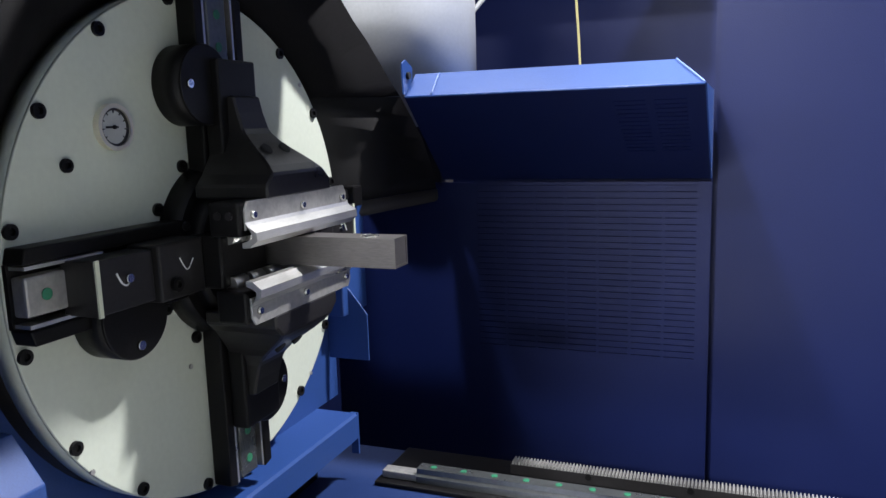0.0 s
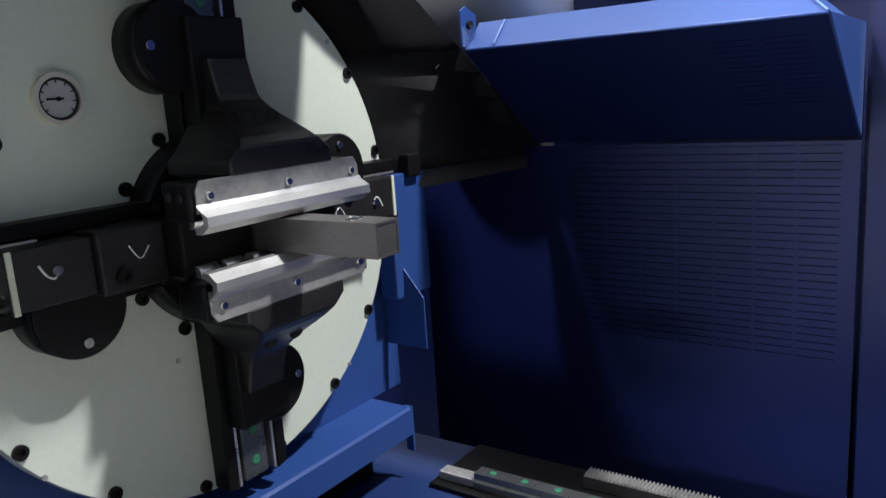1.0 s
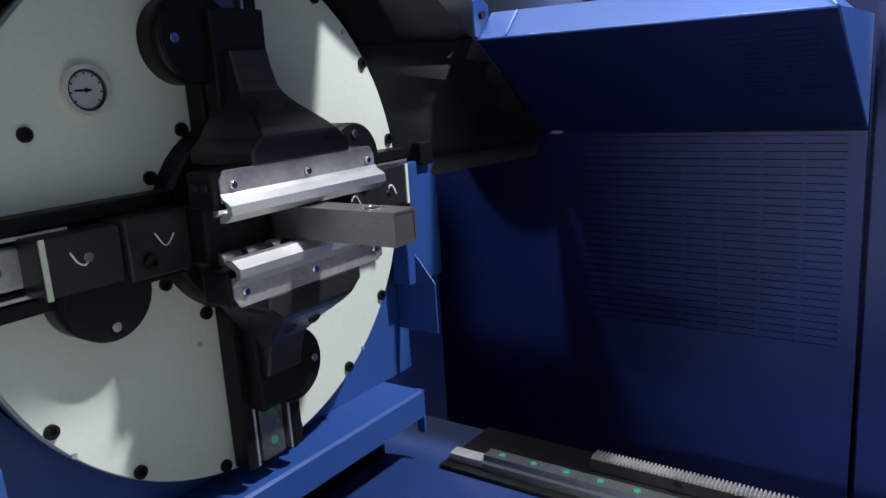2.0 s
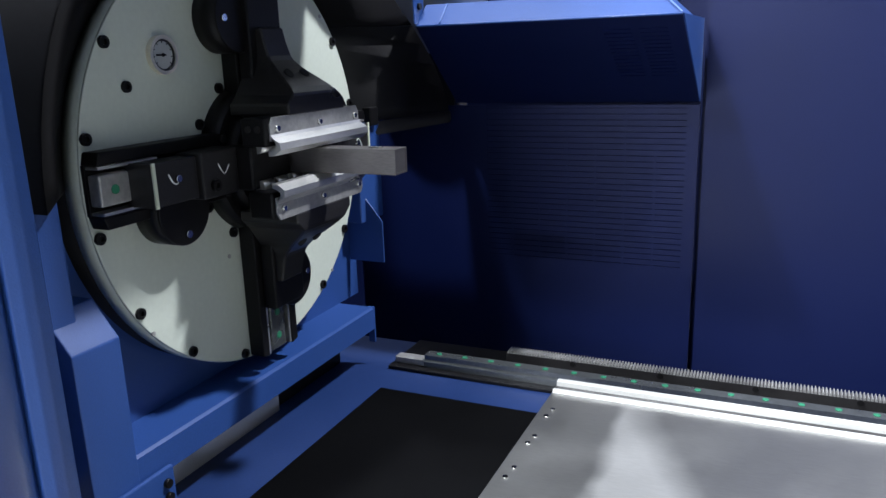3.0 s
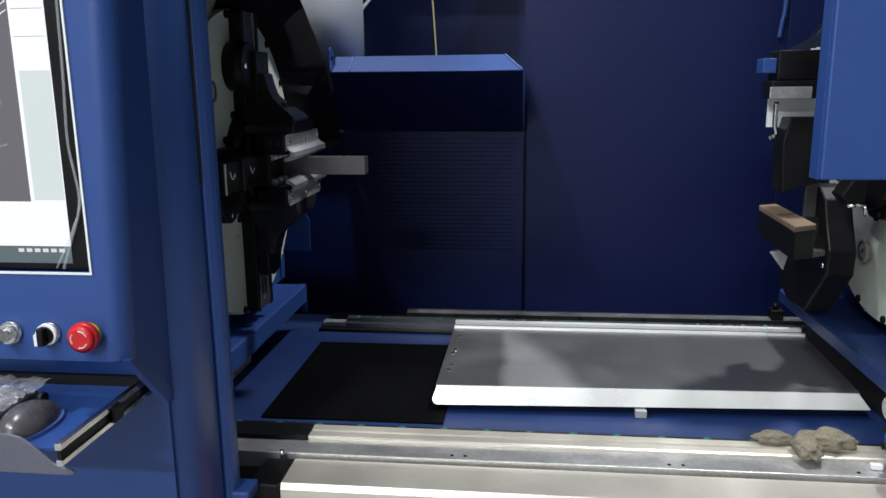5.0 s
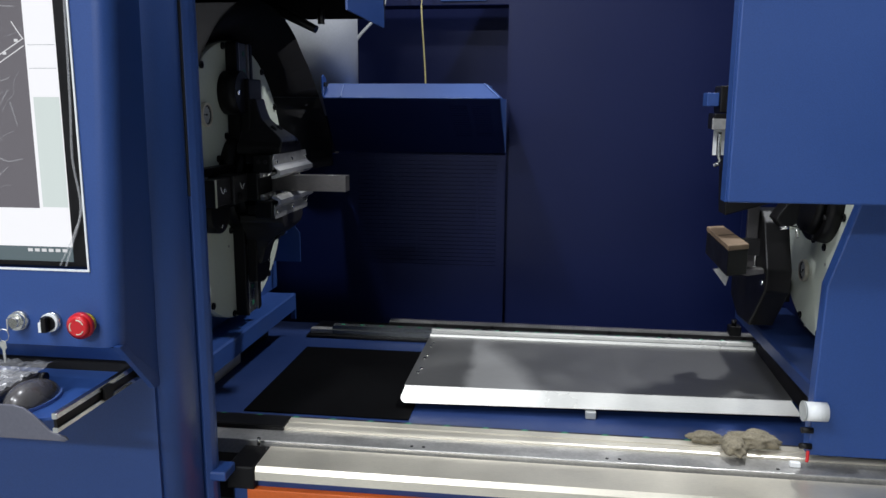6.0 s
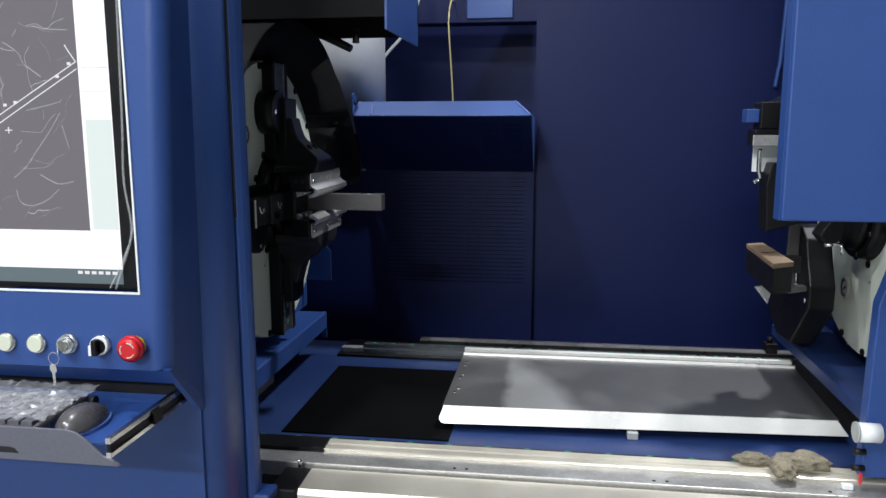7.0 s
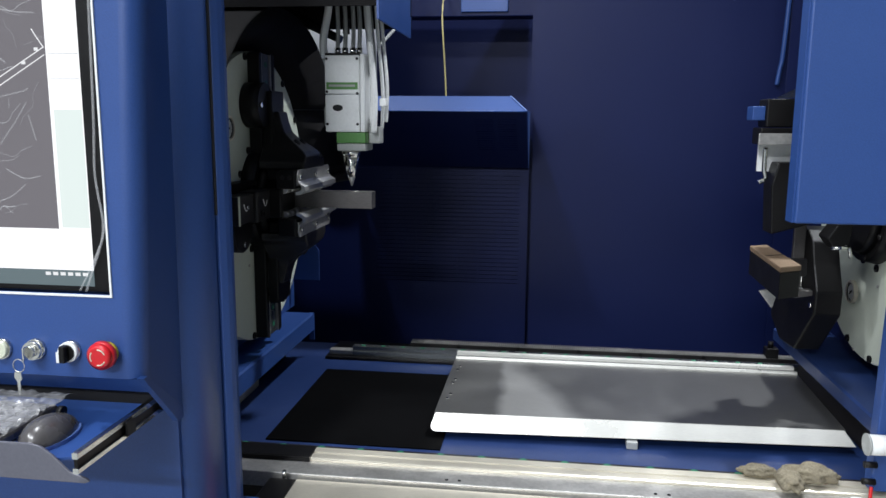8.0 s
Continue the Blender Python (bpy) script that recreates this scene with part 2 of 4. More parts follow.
def perforated(bm, corner, u, v, cols, rows, pitch_u, pitch_v, slot_u, slot_v, depth):
    """A sheet of cols x rows cells along u and v, each with one slot cut through it; depth is a vector to the slots' backs."""
    corner, u, v, depth = Vector(corner), Vector(u), Vector(v), Vector(depth)

    def at(a, b):
        return bm.verts.new(corner + u * a + v * b)
    for j in range(rows):
        for i in range(cols):
            a0, b0 = i * pitch_u, j * pitch_v
            a1, b1 = a0 + pitch_u, b0 + pitch_v
            ga, gb = (pitch_u - slot_u) / 2, (pitch_v - slot_v) / 2
            out = [at(a0, b0), at(a1, b0), at(a1, b1), at(a0, b1)]
            ins = [at(a0 + ga, b0 + gb), at(a1 - ga, b0 + gb), at(a1 - ga, b1 - gb), at(a0 + ga, b1 - gb)]
            low = [bm.verts.new(w.co + depth) for w in ins]
            for k in range(4):
                bm.faces.new((out[k], out[(k + 1) % 4], ins[(k + 1) % 4], ins[k]))
                bm.faces.new((ins[k], ins[(k + 1) % 4], low[(k + 1) % 4], low[k]))
    return bm

# ---- setting: the hall ----
solid("floor", box(-4, 10, -8, 4, -0.1, 0), FLOOR, (0, 0, 0), "grey painted workshop floor", "floor", kind="structure")
solid("ceiling", box(-4.2, 10.2, -8.2, 4.2, 4.4, 4.5), HALL, (0, 0, 4.4), "plain light hall ceiling", "ceiling", kind="structure")
for nm, b in (("wall_west", (-4.2, -4, -8, 4, 0, 4.4)), ("wall_east", (10, 10.2, -8, 4, 0, 4.4)), ("wall_south", (-4, 10, -8.2, -8, 0, 4.4)), ("wall_north", (-4, 10, 4, 4.2, 0, 4.4))):
    solid(nm, box(*b), HALL, (b[0], b[2], 0), "plain light grey hall wall", "wall", kind="structure")

# ---- setting: the machine's cabin ----
WY = 0.83
cab = thing("wall_cabin_back", (0.64, WY, 0), "dark blue painted sheet metal back wall of the machine cabin", "wall", kind="structure")
# this blue is kept low to hold the wall's shade
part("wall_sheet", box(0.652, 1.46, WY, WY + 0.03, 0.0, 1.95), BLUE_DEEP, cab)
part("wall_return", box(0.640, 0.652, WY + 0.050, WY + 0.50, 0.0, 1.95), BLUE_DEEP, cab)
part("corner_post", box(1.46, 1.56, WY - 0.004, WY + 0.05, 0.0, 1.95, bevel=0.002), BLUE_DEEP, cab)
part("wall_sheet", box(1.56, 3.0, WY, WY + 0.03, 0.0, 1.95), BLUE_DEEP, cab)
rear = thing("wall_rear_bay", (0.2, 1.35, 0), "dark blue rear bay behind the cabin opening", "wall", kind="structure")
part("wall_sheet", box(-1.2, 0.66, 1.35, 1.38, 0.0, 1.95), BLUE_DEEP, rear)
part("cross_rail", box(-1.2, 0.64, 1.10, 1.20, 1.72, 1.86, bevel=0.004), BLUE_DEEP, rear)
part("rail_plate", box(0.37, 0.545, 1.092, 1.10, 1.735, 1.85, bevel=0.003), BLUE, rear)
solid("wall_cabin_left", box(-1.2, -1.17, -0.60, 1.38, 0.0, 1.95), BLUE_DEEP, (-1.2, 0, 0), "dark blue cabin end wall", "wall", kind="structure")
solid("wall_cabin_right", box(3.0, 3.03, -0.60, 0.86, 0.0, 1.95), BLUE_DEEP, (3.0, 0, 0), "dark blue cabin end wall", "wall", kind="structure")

# the vent panel under the cover
vent = thing("vent_panel", (0.33, WY, 0.5), "dark blue wall panel with rows of ventilation slots", "vent panel")
bm = bmesh.new()
perforated(bm, (0.10, WY + 0.002, 0.765), (1, 0, 0), (0, 0, 1), 7, 28, 0.0735, 0.01457, 0.066, 0.0017, (0, 0.003, 0))
bmesh.ops.remove_doubles(bm, verts=bm.verts[:], dist=0.00001)
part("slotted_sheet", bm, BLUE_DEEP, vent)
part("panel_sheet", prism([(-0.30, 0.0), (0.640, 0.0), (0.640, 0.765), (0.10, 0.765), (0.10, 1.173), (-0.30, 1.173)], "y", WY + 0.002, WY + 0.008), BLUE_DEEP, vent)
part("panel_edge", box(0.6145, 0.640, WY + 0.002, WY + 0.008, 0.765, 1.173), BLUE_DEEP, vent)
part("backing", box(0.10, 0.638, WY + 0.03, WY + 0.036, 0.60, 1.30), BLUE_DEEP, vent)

# the projecting cover over the vent panel
cover = thing("machine_cover", (0.36, 0.6, 1.18), "blue folded sheet metal cover with a sloping underside and slots", "cover")
YF, YT = 0.462, 0.50
part("top", prism([(YT, 1.412), (YT, 1.408), (0.82, 1.408), (0.82, 1.412)], "x", 0.096, 0.59), BLUE, cover)
bm = bmesh.new()
quad = [bm.verts.new(p) for p in ((0.085, YF, 1.368), (0.637, YF, 1.368), (0.587, YT, 1.412), (0.094, YT, 1.412))]
bm.faces.new(quad)
part("front_slope", bm, BLUE, cover, "blue upper slope")
bm = bmesh.new()
bm.faces.new([bm.verts.new(p) for p in ((0.637, YF, 1.368), (0.640, 0.60, 1.368), (0.592, 0.60, 1.412), (0.587, YT, 1.412))])
part("corner_bevel", bm, BLUE, cover)
bm = bmesh.new()
put_pipe(bm, [(0.587, YT, 1.4125), (0.612, (YF + YT) / 2, 1.391), (0.637, YF, 1.369)], 0.0022, 6)
part("weld_seam", bm, BLUE_EDGE, cover, "pale corner edge")
bm = bmesh.new()
put_pipe(bm, [(0.145, YT - 0.002, 1.412), (0.141, YF - 0.001, 1.370)], 0.0016, 6)
part("joint_seam", bm, BLUE_EDGE, cover)
# underside, falling back to the wall; its shade is put in as darker blue
und = Vector((0, WY - YF, 1.180 - 1.366))
ulen = und.length
un = und.normalized()
bm = bmesh.new()
for x0, x1, s0, s1 in ((0.02, 0.47, 0, 1), (0.47, 0.612, 0, 0.10), (0.47, 0.612, 0.10 + 14 * 0.0165 / ulen, 1), (0.612, 0.637, 0, 1)):
    a, b = Vector((0, YF, 1.366)) + und * s0, Vector((0, YF, 1.366)) + und * s1
    sh0, sh1 = (0.065 * (1 - s0) if x0 < 0.1 else 0), (0.065 * (1 - s1) if x0 < 0.1 else 0)
    bm.faces.new([bm.verts.new(p) for p in ((x0 + sh0, a.y, a.z), (x1, a.y, a.z), (x1, b.y, b.z), (x0 + sh1, b.y, b.z))])
perforated(bm, Vector((0.47, YF, 1.366)) + und * 0.10, (1, 0, 0), un, 2, 14, 0.1420 / 2, 0.0165, 0.056, 0.0030, (0, 0.004, 0.006))
bmesh.ops.remove_doubles(bm, verts=bm.verts[:], dist=0.00001)
part("underside", bm, BLUE_DEEP, cover, "sloping underside with slots, its shade in the paint")
part("side_cheek", prism([(YF, 1.368), (WY, 1.180), (WY, 1.368)], "x", 0.637, 0.640), BLUE, cover)
part("front_hem", rod((0.085, YF, 1.367), (0.637, YF, 1.367), 0.0022, seg=8), BLUE, cover)
ear = part("mounting_ear", prism([(0.455, 1.372), (0.452, 1.430), (0.468, 1.438), (0.50, 1.425), (0.50, 1.372)], "x", 0.084, 0.087), BLUE, cover)
part("bolt", rod((0.087, 0.474, 1.408), (0.093, 0.474, 1.408), 0.007, seg=10), BLACK, ear)

# things behind the cover, in the rear bay
column = thing("round_duct", (-0.06, 0.88, 0.0), "pale grey painted round duct standing behind the chuck hood", "duct")
part("body", rod((-0.06, 0.80, 1.31), (-0.06, 0.80, 1.93), 0.172, seg=48), DUCT, column)
part("stand", box(-0.16, 0.0, 0.86, 0.95, 0.0, 1.31), BLACK_SHEET, column)
part("collar", rod((-0.06, 0.80, 1.80), (-0.06, 0.80, 1.83), 0.180, seg=48), GREY, column)
bm = bmesh.new()
put_pipe(bm, [(0.05, 0.78, 1.47), (0.10, 0.86, 1.58), (0.17, 0.95, 1.69), (0.22, 1.0, 1.85)], 0.006)
solid("grey_conduit", bm, GREY, (0.1, 0.85, 1.5), "thin grey conduit leaning off the duct", "conduit")
bm = bmesh.new()
put_pipe(bm, [(0.345, 0.90, 1.36), (0.337, 0.91, 1.50), (0.324, 0.92, 1.70), (0.32, 1.02, 1.79), (0.32, 1.098, 1.80)], 0.0028)
solid("yellow_hose", bm, STRAW, (0.345, 0.90, 1.36), "thin yellow air hose hanging behind the cover", "hose")

# ---- machine bed ----
bed = thing("machine_bed", (0.6, 0, 0), "blue painted steel machine bed with an orange front stripe", "machine bed")
ZB = 0.635
OX0, OX1, OY0, OY1 = 0.094, 0.487, -0.282, 0.207
part("deck", box(-0.9, 2.8, -0.36, 0.47, ZB - 0.02, ZB), DECK, bed)
part("back_beam", box(-0.9, 2.8, 0.44, 0.47, 0.0, 0.6145), BLACK_SHEET, bed)
part("front_beam", box(0.17, 2.8, -0.53, -0.36, 0.0, 0.60, bevel=0.004), BLUE, bed)
part("orange_stripe", box(0.205, 0.95, -0.5475, -0.5302, 0.36, 0.5855, bevel=0.002), ORANGE, bed, "orange painted panel")

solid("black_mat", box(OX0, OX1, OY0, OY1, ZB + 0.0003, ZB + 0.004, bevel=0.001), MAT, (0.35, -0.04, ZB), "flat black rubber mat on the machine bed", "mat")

# front guide rail
def cap_row(parent, n, x0, pitch, y, z, r=0.006):
    me = None
    for i in range(n):
        bm = rod((0, 0, 0), (0, 0, 0.0012), r, seg=14)
        if me is None:
            me = mesh_of("rail_cap", bm, GREEN)
        else:
            bm.free()
        ob = new("rail_cap", me)
        ob.parent = parent
        ob.location = Vector((x0 + i * pitch, y, z)) - ORIGIN[parent]


fr = thing("front_guide_rail", (0.7, -0.4, 0.6), "ground steel linear guide rail along the bed's front", "guide rail")
part("rail", prism([(-0.388, 0.6432), (-0.388, 0.648), (-0.384, 0.650), (-0.366, 0.6505), (-0.365, 0.6470), (-0.361, 0.6470), (-0.360, 0.6515), (-0.340, 0.6525), (-0.336, 0.650), (-0.336, 0.6355), (-0.3655, 0.6355), (-0.3655, 0.6432)], "x", 0.230, 2.7), STEEL, fr)
part("rail_groove", box(0.231, 2.699, -0.3648, -0.3612, 0.6471, 0.6477), GUN, fr)
part("rail_cover", prism([(-0.392, 0.6433), (-0.392, 0.652), (-0.388, 0.654), (-0.340, 0.654), (-0.336, 0.651), (-0.336, 0.6356), (-0.3655, 0.6356), (-0.3655, 0.6433)], "x", -0.05, 0.2295), BLACK, fr, "black end cover on the rail")
part("base_strip", prism([(-0.445, 0.61), (-0.445, 0.643), (-0.366, 0.643), (-0.366, 0.61)], "x", -0.05, 2.7, bevel=0.002), PLATE, fr)
part("back_strip", prism([(-0.3355, 0.6352), (-0.3355, 0.646), (-0.318, 0.646), (-0.318, 0.6352)], "x", -0.05, 2.7), GUN, fr)
cap_row(fr, 19, -0.022, 0.086, -0.327, 0.646, 0.0075)
for sx in (0.52, 0.545, 0.92, 0.945, 1.25):
    part("screw_hole", rod((sx, -0.43, 0.6425), (sx, -0.43, 0.6438), 0.0035, seg=10), BLACK, fr)
part("set_screw", rod((0.20, -0.462, 0.640), (0.20, -0.462, 0.656), 0.004, seg=10), CHROME, fr)

cp = thing("front_cover_plate", (0.8, -0.5, 0.6), "pale steel cover strip along the bed's front edge", "cover plate")
part("plate", prism([(-0.545, 0.604), (-0.545, 0.622), (-0.538, 0.632), (-0.452, 0.634), (-0.452, 0.624), (-0.532, 0.620), (-0.536, 0.604)], "x", 0.222, 2.7), STEEL, cp)
part("end_block", box(0.165, 0.2215, -0.55, -0.45, 0.585, 0.634, bevel=0.004), BLACK, cp)

# back guide rail and rack
br = thing("back_guide_rail", (0.6890, 0.38, 0.6), "steel linear guide rail with toothed rack along the back", "guide rail")
# rail, base and rack front are coloured darker for shade; the teeth stay lighter
part("base", box(0.06, 2.7, 0.305, 0.47, 0.6352, 0.644, bevel=0.002), BLACK, br)
part("rail", prism([(0.322, 0.6442), (0.322, 0.6570), (0.327, 0.6610), (0.327, 0.6710), (0.353, 0.6710), (0.353, 0.6610), (0.358, 0.6570), (0.358, 0.6442)], "x", 0.14, 2.7), DARK_RAIL, br)
part("rail_end", box(0.068, 0.139, 0.325, 0.352, 0.6442, 0.6590, bevel=0.002), PLATE, br)
cap_row(br, 30, 0.17, 0.06, 0.340, 0.6711, 0.006)
bm = bmesh.new()
part("rack_body", box(0.30, 2.7, 0.41, 0.438, 0.6442, 0.6650), GUN, br)
n_teeth = 330
for i in range(n_teeth):
    tx = 0.302 + i * 0.0063
    put_prism(bm, [(tx, 0.6651), (tx + 0.0046, 0.6651), (tx + 0.0031, 0.6705), (tx + 0.0015, 0.6705)], "y", 0.411, 0.437)
part("rack", bm, PLATE, br, "toothed steel rack")
for sx in (0.45, 0.63, 0.81, 0.99, 1.17):
    part("rack_bolt", rod((sx, 0.4095, 0.6610), (sx, 0.405, 0.6610), 0.006, seg=12), BLACK, br)
part("stop_block", box(1.345, 1.380, 0.41, 0.445, 0.6650, 0.6950, bevel=0.003), BLACK, br)
part("stop_bolt", rod((1.36, 0.425, 0.6950), (1.36, 0.425, 0.7130), 0.008, seg=12), BLACK, br)

# ---- sliding tray ----
tray = thing("support_tray", (0.9, 0, ZB), "worn stainless steel tray sheet with folded bright lips", "tray")
X0, X1 = 0.462, 1.352
bm = bmesh.new()
put_prism(bm, [(X0, -0.197), (X1, -0.170), (X1 + 0.016, 0.243), (X0 + 0.002, 0.243)], "z", 0.686, 0.689)
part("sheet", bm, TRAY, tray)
bm = bmesh.new()
tmp = bmesh.new()
rr = 0.012
prof = [(X0 + 0.003, 0.689)] + [(X0 - 0.006 + rr - rr * math.cos(a), 0.653 + rr - rr * math.sin(a)) for a in [math.pi / 2 * k / 5 for k in range(6)]] + [(X1 + 0.016, 0.660), (X1 - 0.004, 0.689)]
lo = [tmp.verts.new((x, -0.2005 + 0.027 * (x - X0) / (X1 - X0) - (0.689 - z) * 0.55, z)) for x, z in prof]
hi = [tmp.verts.new(v.co + Vector((0, 0.003, 0))) for v in lo]
tmp.faces.new(lo)
tmp.faces.new(hi[::-1])
for i in range(len(lo)):
    j = (i + 1) % len(lo)
    tmp.faces.new((lo[i], hi[i], hi[j], lo[j]))
join(bm, tmp)
part("front_lip", bm, LIP, tray, "bright white front lip")
bm = bmesh.new()
put_prism(bm, [(0.2000, 0.6892), (0.2015, 0.6945), (0.2085, 0.6950), (0.2100, 0.6892)], "x", X0 + 0.003, X1 + 0.014)
put_prism(bm, [(0.2290, 0.6892), (0.2300, 0.6985), (0.2425, 0.7000), (0.2450, 0.6892)], "x", X0 + 0.003, X1 + 0.014)
part("back_lip", bm, LIP, tray, "bright folded back lip")
part("lip_groove", box(X0 + 0.004, X1 + 0.013, 0.2102, 0.2288, 0.6890, 0.6905), GUN, tray)
for hx, hy in ((0.485, 0.132), (0.481, 0.104), (0.484, 0.028), (0.480, 0.002), (0.484, -0.078), (0.480, -0.108)):
    part("rivet", rod((hx, hy, 0.689), (hx, hy, 0.691), 0.0042, seg=12), CHROME, tray)
for lx in (0.66, 1.18):
    part("runner", box(lx, lx + 0.05, -0.14, 0.22, ZB + 0.0005, 0.686), BLACK, tray)
part("drive_bar", box(0.55, 1.33, -0.16, -0.12, 0.648, 0.662), BLACK, tray)
part("clamp", box(0.888, 0.912, -0.215, -0.185, ZB, 0.652, bevel=0.002), GREY, tray)

# ---- the chucks ----
CY, CZ = -0.027, 1.15


def turned(bm, deg):
    """Turns what bm holds round the x axis."""
    bm.transform(Matrix.Rotation(radians(deg), 4, "X"))
    return bm


def build_chuck(name, at, label, spin=0, flip=False, gauge=(-0.181, 0.170), wide=True):
    """A four-jaw pneumatic chuck that faces +x (flip: -x). Its parts are drawn round the origin, then set in place."""
    ch = thing(name, at, label, "chuck", "chucks of the machine")
    place = Matrix.Translation(at) @ (Matrix.Rotation(math.pi, 4, "Z") if flip else Matrix()) @ Matrix.Rotation(radians(spin), 4, "X")

    def add(nm, bm, mat, parent=None, lab=""):
        bm.transform(place)
        return part(nm, bm, mat, parent or ch, lab)
    # face plate with a chamfered rim
    bm = put_rod(bmesh.new(), (-0.03, 0, 0), (-0.002, 0, 0), 0.349, seg=128)
    put_rod(bm, (-0.002, 0, 0), (0, 0, 0), 0.349, 0.347, seg=128)
    face = add("face_plate", bm, CREAM)
    bm = bmesh.new()
    put_rod(bm, (-0.34, 0, 0), (-0.031, 0, 0), 0.3465, seg=96)
    add("drum", bm, BLACK, lab="black drum behind the face plate")
    spots = [(0.339, 11.25 + 22.5 * k, 0.0085) for k in range(16)] + [(0.134, a + 90 * q, 0.0085) for q in range(4) for a in (29, 61)] + [(0.284, 153, 0.008)]
    for r, a, s in spots:
        y, z = r * math.cos(radians(a)), r * math.sin(radians(a))
        bm = put_ring(bmesh.new(), (0, y, z), s, s * 0.52, -0.001, 0.0045, 20)
        put_rod(bm, (-0.001, y, z), (0.001, y, z), s * 0.52, seg=6)
        add("socket_bolt", bm, BLACK, face)
    for y, z in ((-0.262, -0.226), (0.245, 0.235), (0.226, -0.262), (-0.08, -0.155)):
        add("dowel_pin", put_rod(bmesh.new(), (-0.001, y, z), (0.002, y, z), 0.0035, seg=12), PLATE, face)
    # pressure gauge
    gy, gz = gauge
    bm = put_ring(bmesh.new(), (0, gy, gz), 0.0275, 0.0225, 0, 0.009, 48)
    g = add("pressure_gauge", bm, STEEL, lab="round gauge in a chrome bezel")
    add("dial", put_rod(bmesh.new(), (0.001, gy, gz), (0.005, gy, gz), 0.0195, seg=40), DIAL, g)
    add("inner_ring", put_ring(bmesh.new(), (0, gy, gz), 0.0224, 0.0196, 0.001, 0.0065, 40), GUN, g)
    bm = bmesh.new()
    put_box(bm, 0.0052, 0.0062, gy - 0.013, gy + 0.006, gz - 0.0012, gz + 0.0012)
    for k in range(9):
        a = radians(-40 + 32.5 * k)
        c, s = math.cos(a), math.sin(a)
        put_rod(bm, (0.0055, gy + 0.0165 * c, gz + 0.0165 * s), (0.0055, gy + 0.020 * c, gz + 0.020 * s), 0.0007, seg=6)
    put_rod(bm, (0.0052, gy, gz), (0.007, gy, gz), 0.0025, seg=12)
    add("needle", bm, BLACK, g)
    # hub
    bm = put_rod(bmesh.new(), (0, 0, 0), (0.030, 0, 0), 0.125, 0.118, seg=64)
    put_rod(bm, (0.030, 0, 0), (0.048, 0, 0), 0.105, 0.095, seg=64)
    hub = add("hub", bm, BLACK, lab="black stepped hub")
    for k in range(8):
        a = radians(22.5 + 45 * k)
        add("cap_screw", put_rod(bmesh.new(), (0.030, 0.111 * math.cos(a), 0.111 * math.sin(a)), (0.034, 0.111 * math.cos(a), 0.111 * math.sin(a)), 0.006, seg=12), GUN, hub)
    # four radial slides
    for k in range(4 if wide else 0):
        deg = 90 * k
        bm = bmesh.new()
        put_prism(bm, [(-0.051, 0.10), (-0.051, 0.341), (-0.034, 0.346), (-0.034, 0.10)], "x", 0.0005, 0.030, bevel=0.002)
        put_prism(bm, [(0.034, 0.10), (0.034, 0.346), (0.051, 0.341), (0.051, 0.10)], "x", 0.0005, 0.030, bevel=0.002)
        put_box(bm, 0.0005, 0.006, -0.034, 0.034, 0.10, 0.346)
        slide = add("slide_way", turned(bm, deg), BLACK)
        bm = put_prism(bmesh.new(), [(-0.021, 0.15), (-0.021, 0.343), (0.021, 0.343), (0.021, 0.15)], "x", 0.006, 0.026, bevel=0.003)
        # the left rail gets a lighter steel in place of the light on it
        rl = add("slide_rail", turned(bm, deg), PLATE if k == 1 else DARK_RAIL, slide, "oiled steel rail")
        for s in (0.275, 0.318):
            add("rail_cap", turned(put_rod(bmesh.new(), (0.026, 0, s), (0.0272, 0, s), 0.0065, seg=14), deg), GREEN, slide)
        for y in (0.0285, -0.0325):
            add("scraper", turned(put_box(bmesh.new(), 0.006, 0.028, y, y + 0.004, 0.24, 0.343), deg), STEEL_Y, slide)
        # the round clamp disc beside each jaw
        cz = (0.222, 0.215, 0.217, 0.200)[k]
        cs = (-0.055, -0.047, -0.036, -0.050)[k]
        bm = put_rod(bmesh.new(), (0.0005, cs, cz), (0.043, cs, cz), 0.0525, seg=48)
        put_rod(bm, (0.043, cs, cz), (0.045, cs, cz), 0.0525, 0.0505, seg=48)
        cl = add("clamp_disc", turned(bm, deg), BLACK)
        add("cap_screw", turned(put_rod(bmesh.new(), (0.045, cs - 0.036, cz), (0.049, cs - 0.036, cz), 0.0055, seg=12), deg), CHROME, cl)
        if k in (0, 2):
            # wide jaw: a wedge body, a roller block and its cover strips
            j = 0.0
            rows = ((0.208, 0.030, 0.066), (0.186, 0.030, 0.071), (0.164, 0.031, 0.078), (0.157, 0.0325, 0.082), (0.147, 0.036, 0.092), (0.137, 0.042, 0.104), (0.127, 0.049, 0.118), (0.116, 0.057, 0.132), (0.106, 0.0645, 0.142), (0.092, 0.080, 0.143), (0.075, 0.080, 0.143))
            # the slab that carries the jaw on its slide
            slab = bmesh.new()
            put_box(slab, 0.0305, 0.056, -0.046, 0.038, 0.094, 0.256, 0.003)
            add("slide_block", turned(slab, deg), BLACK)
            bm = bmesh.new()
            front = [(bm.verts.new((x, -w, z + j)), bm.verts.new((x, w, z + j))) for z, w, x in rows]
            back = [(bm.verts.new((0.031, -w, z + j)), bm.verts.new((0.031, w, z + j))) for z, w, x in rows]
            for i in range(len(rows) - 1):
                bm.faces.new((front[i][0], front[i][1], front[i + 1][1], front[i + 1][0]))
                bm.faces.new((back[i][0], back[i + 1][0], back[i + 1][1], back[i][1]))
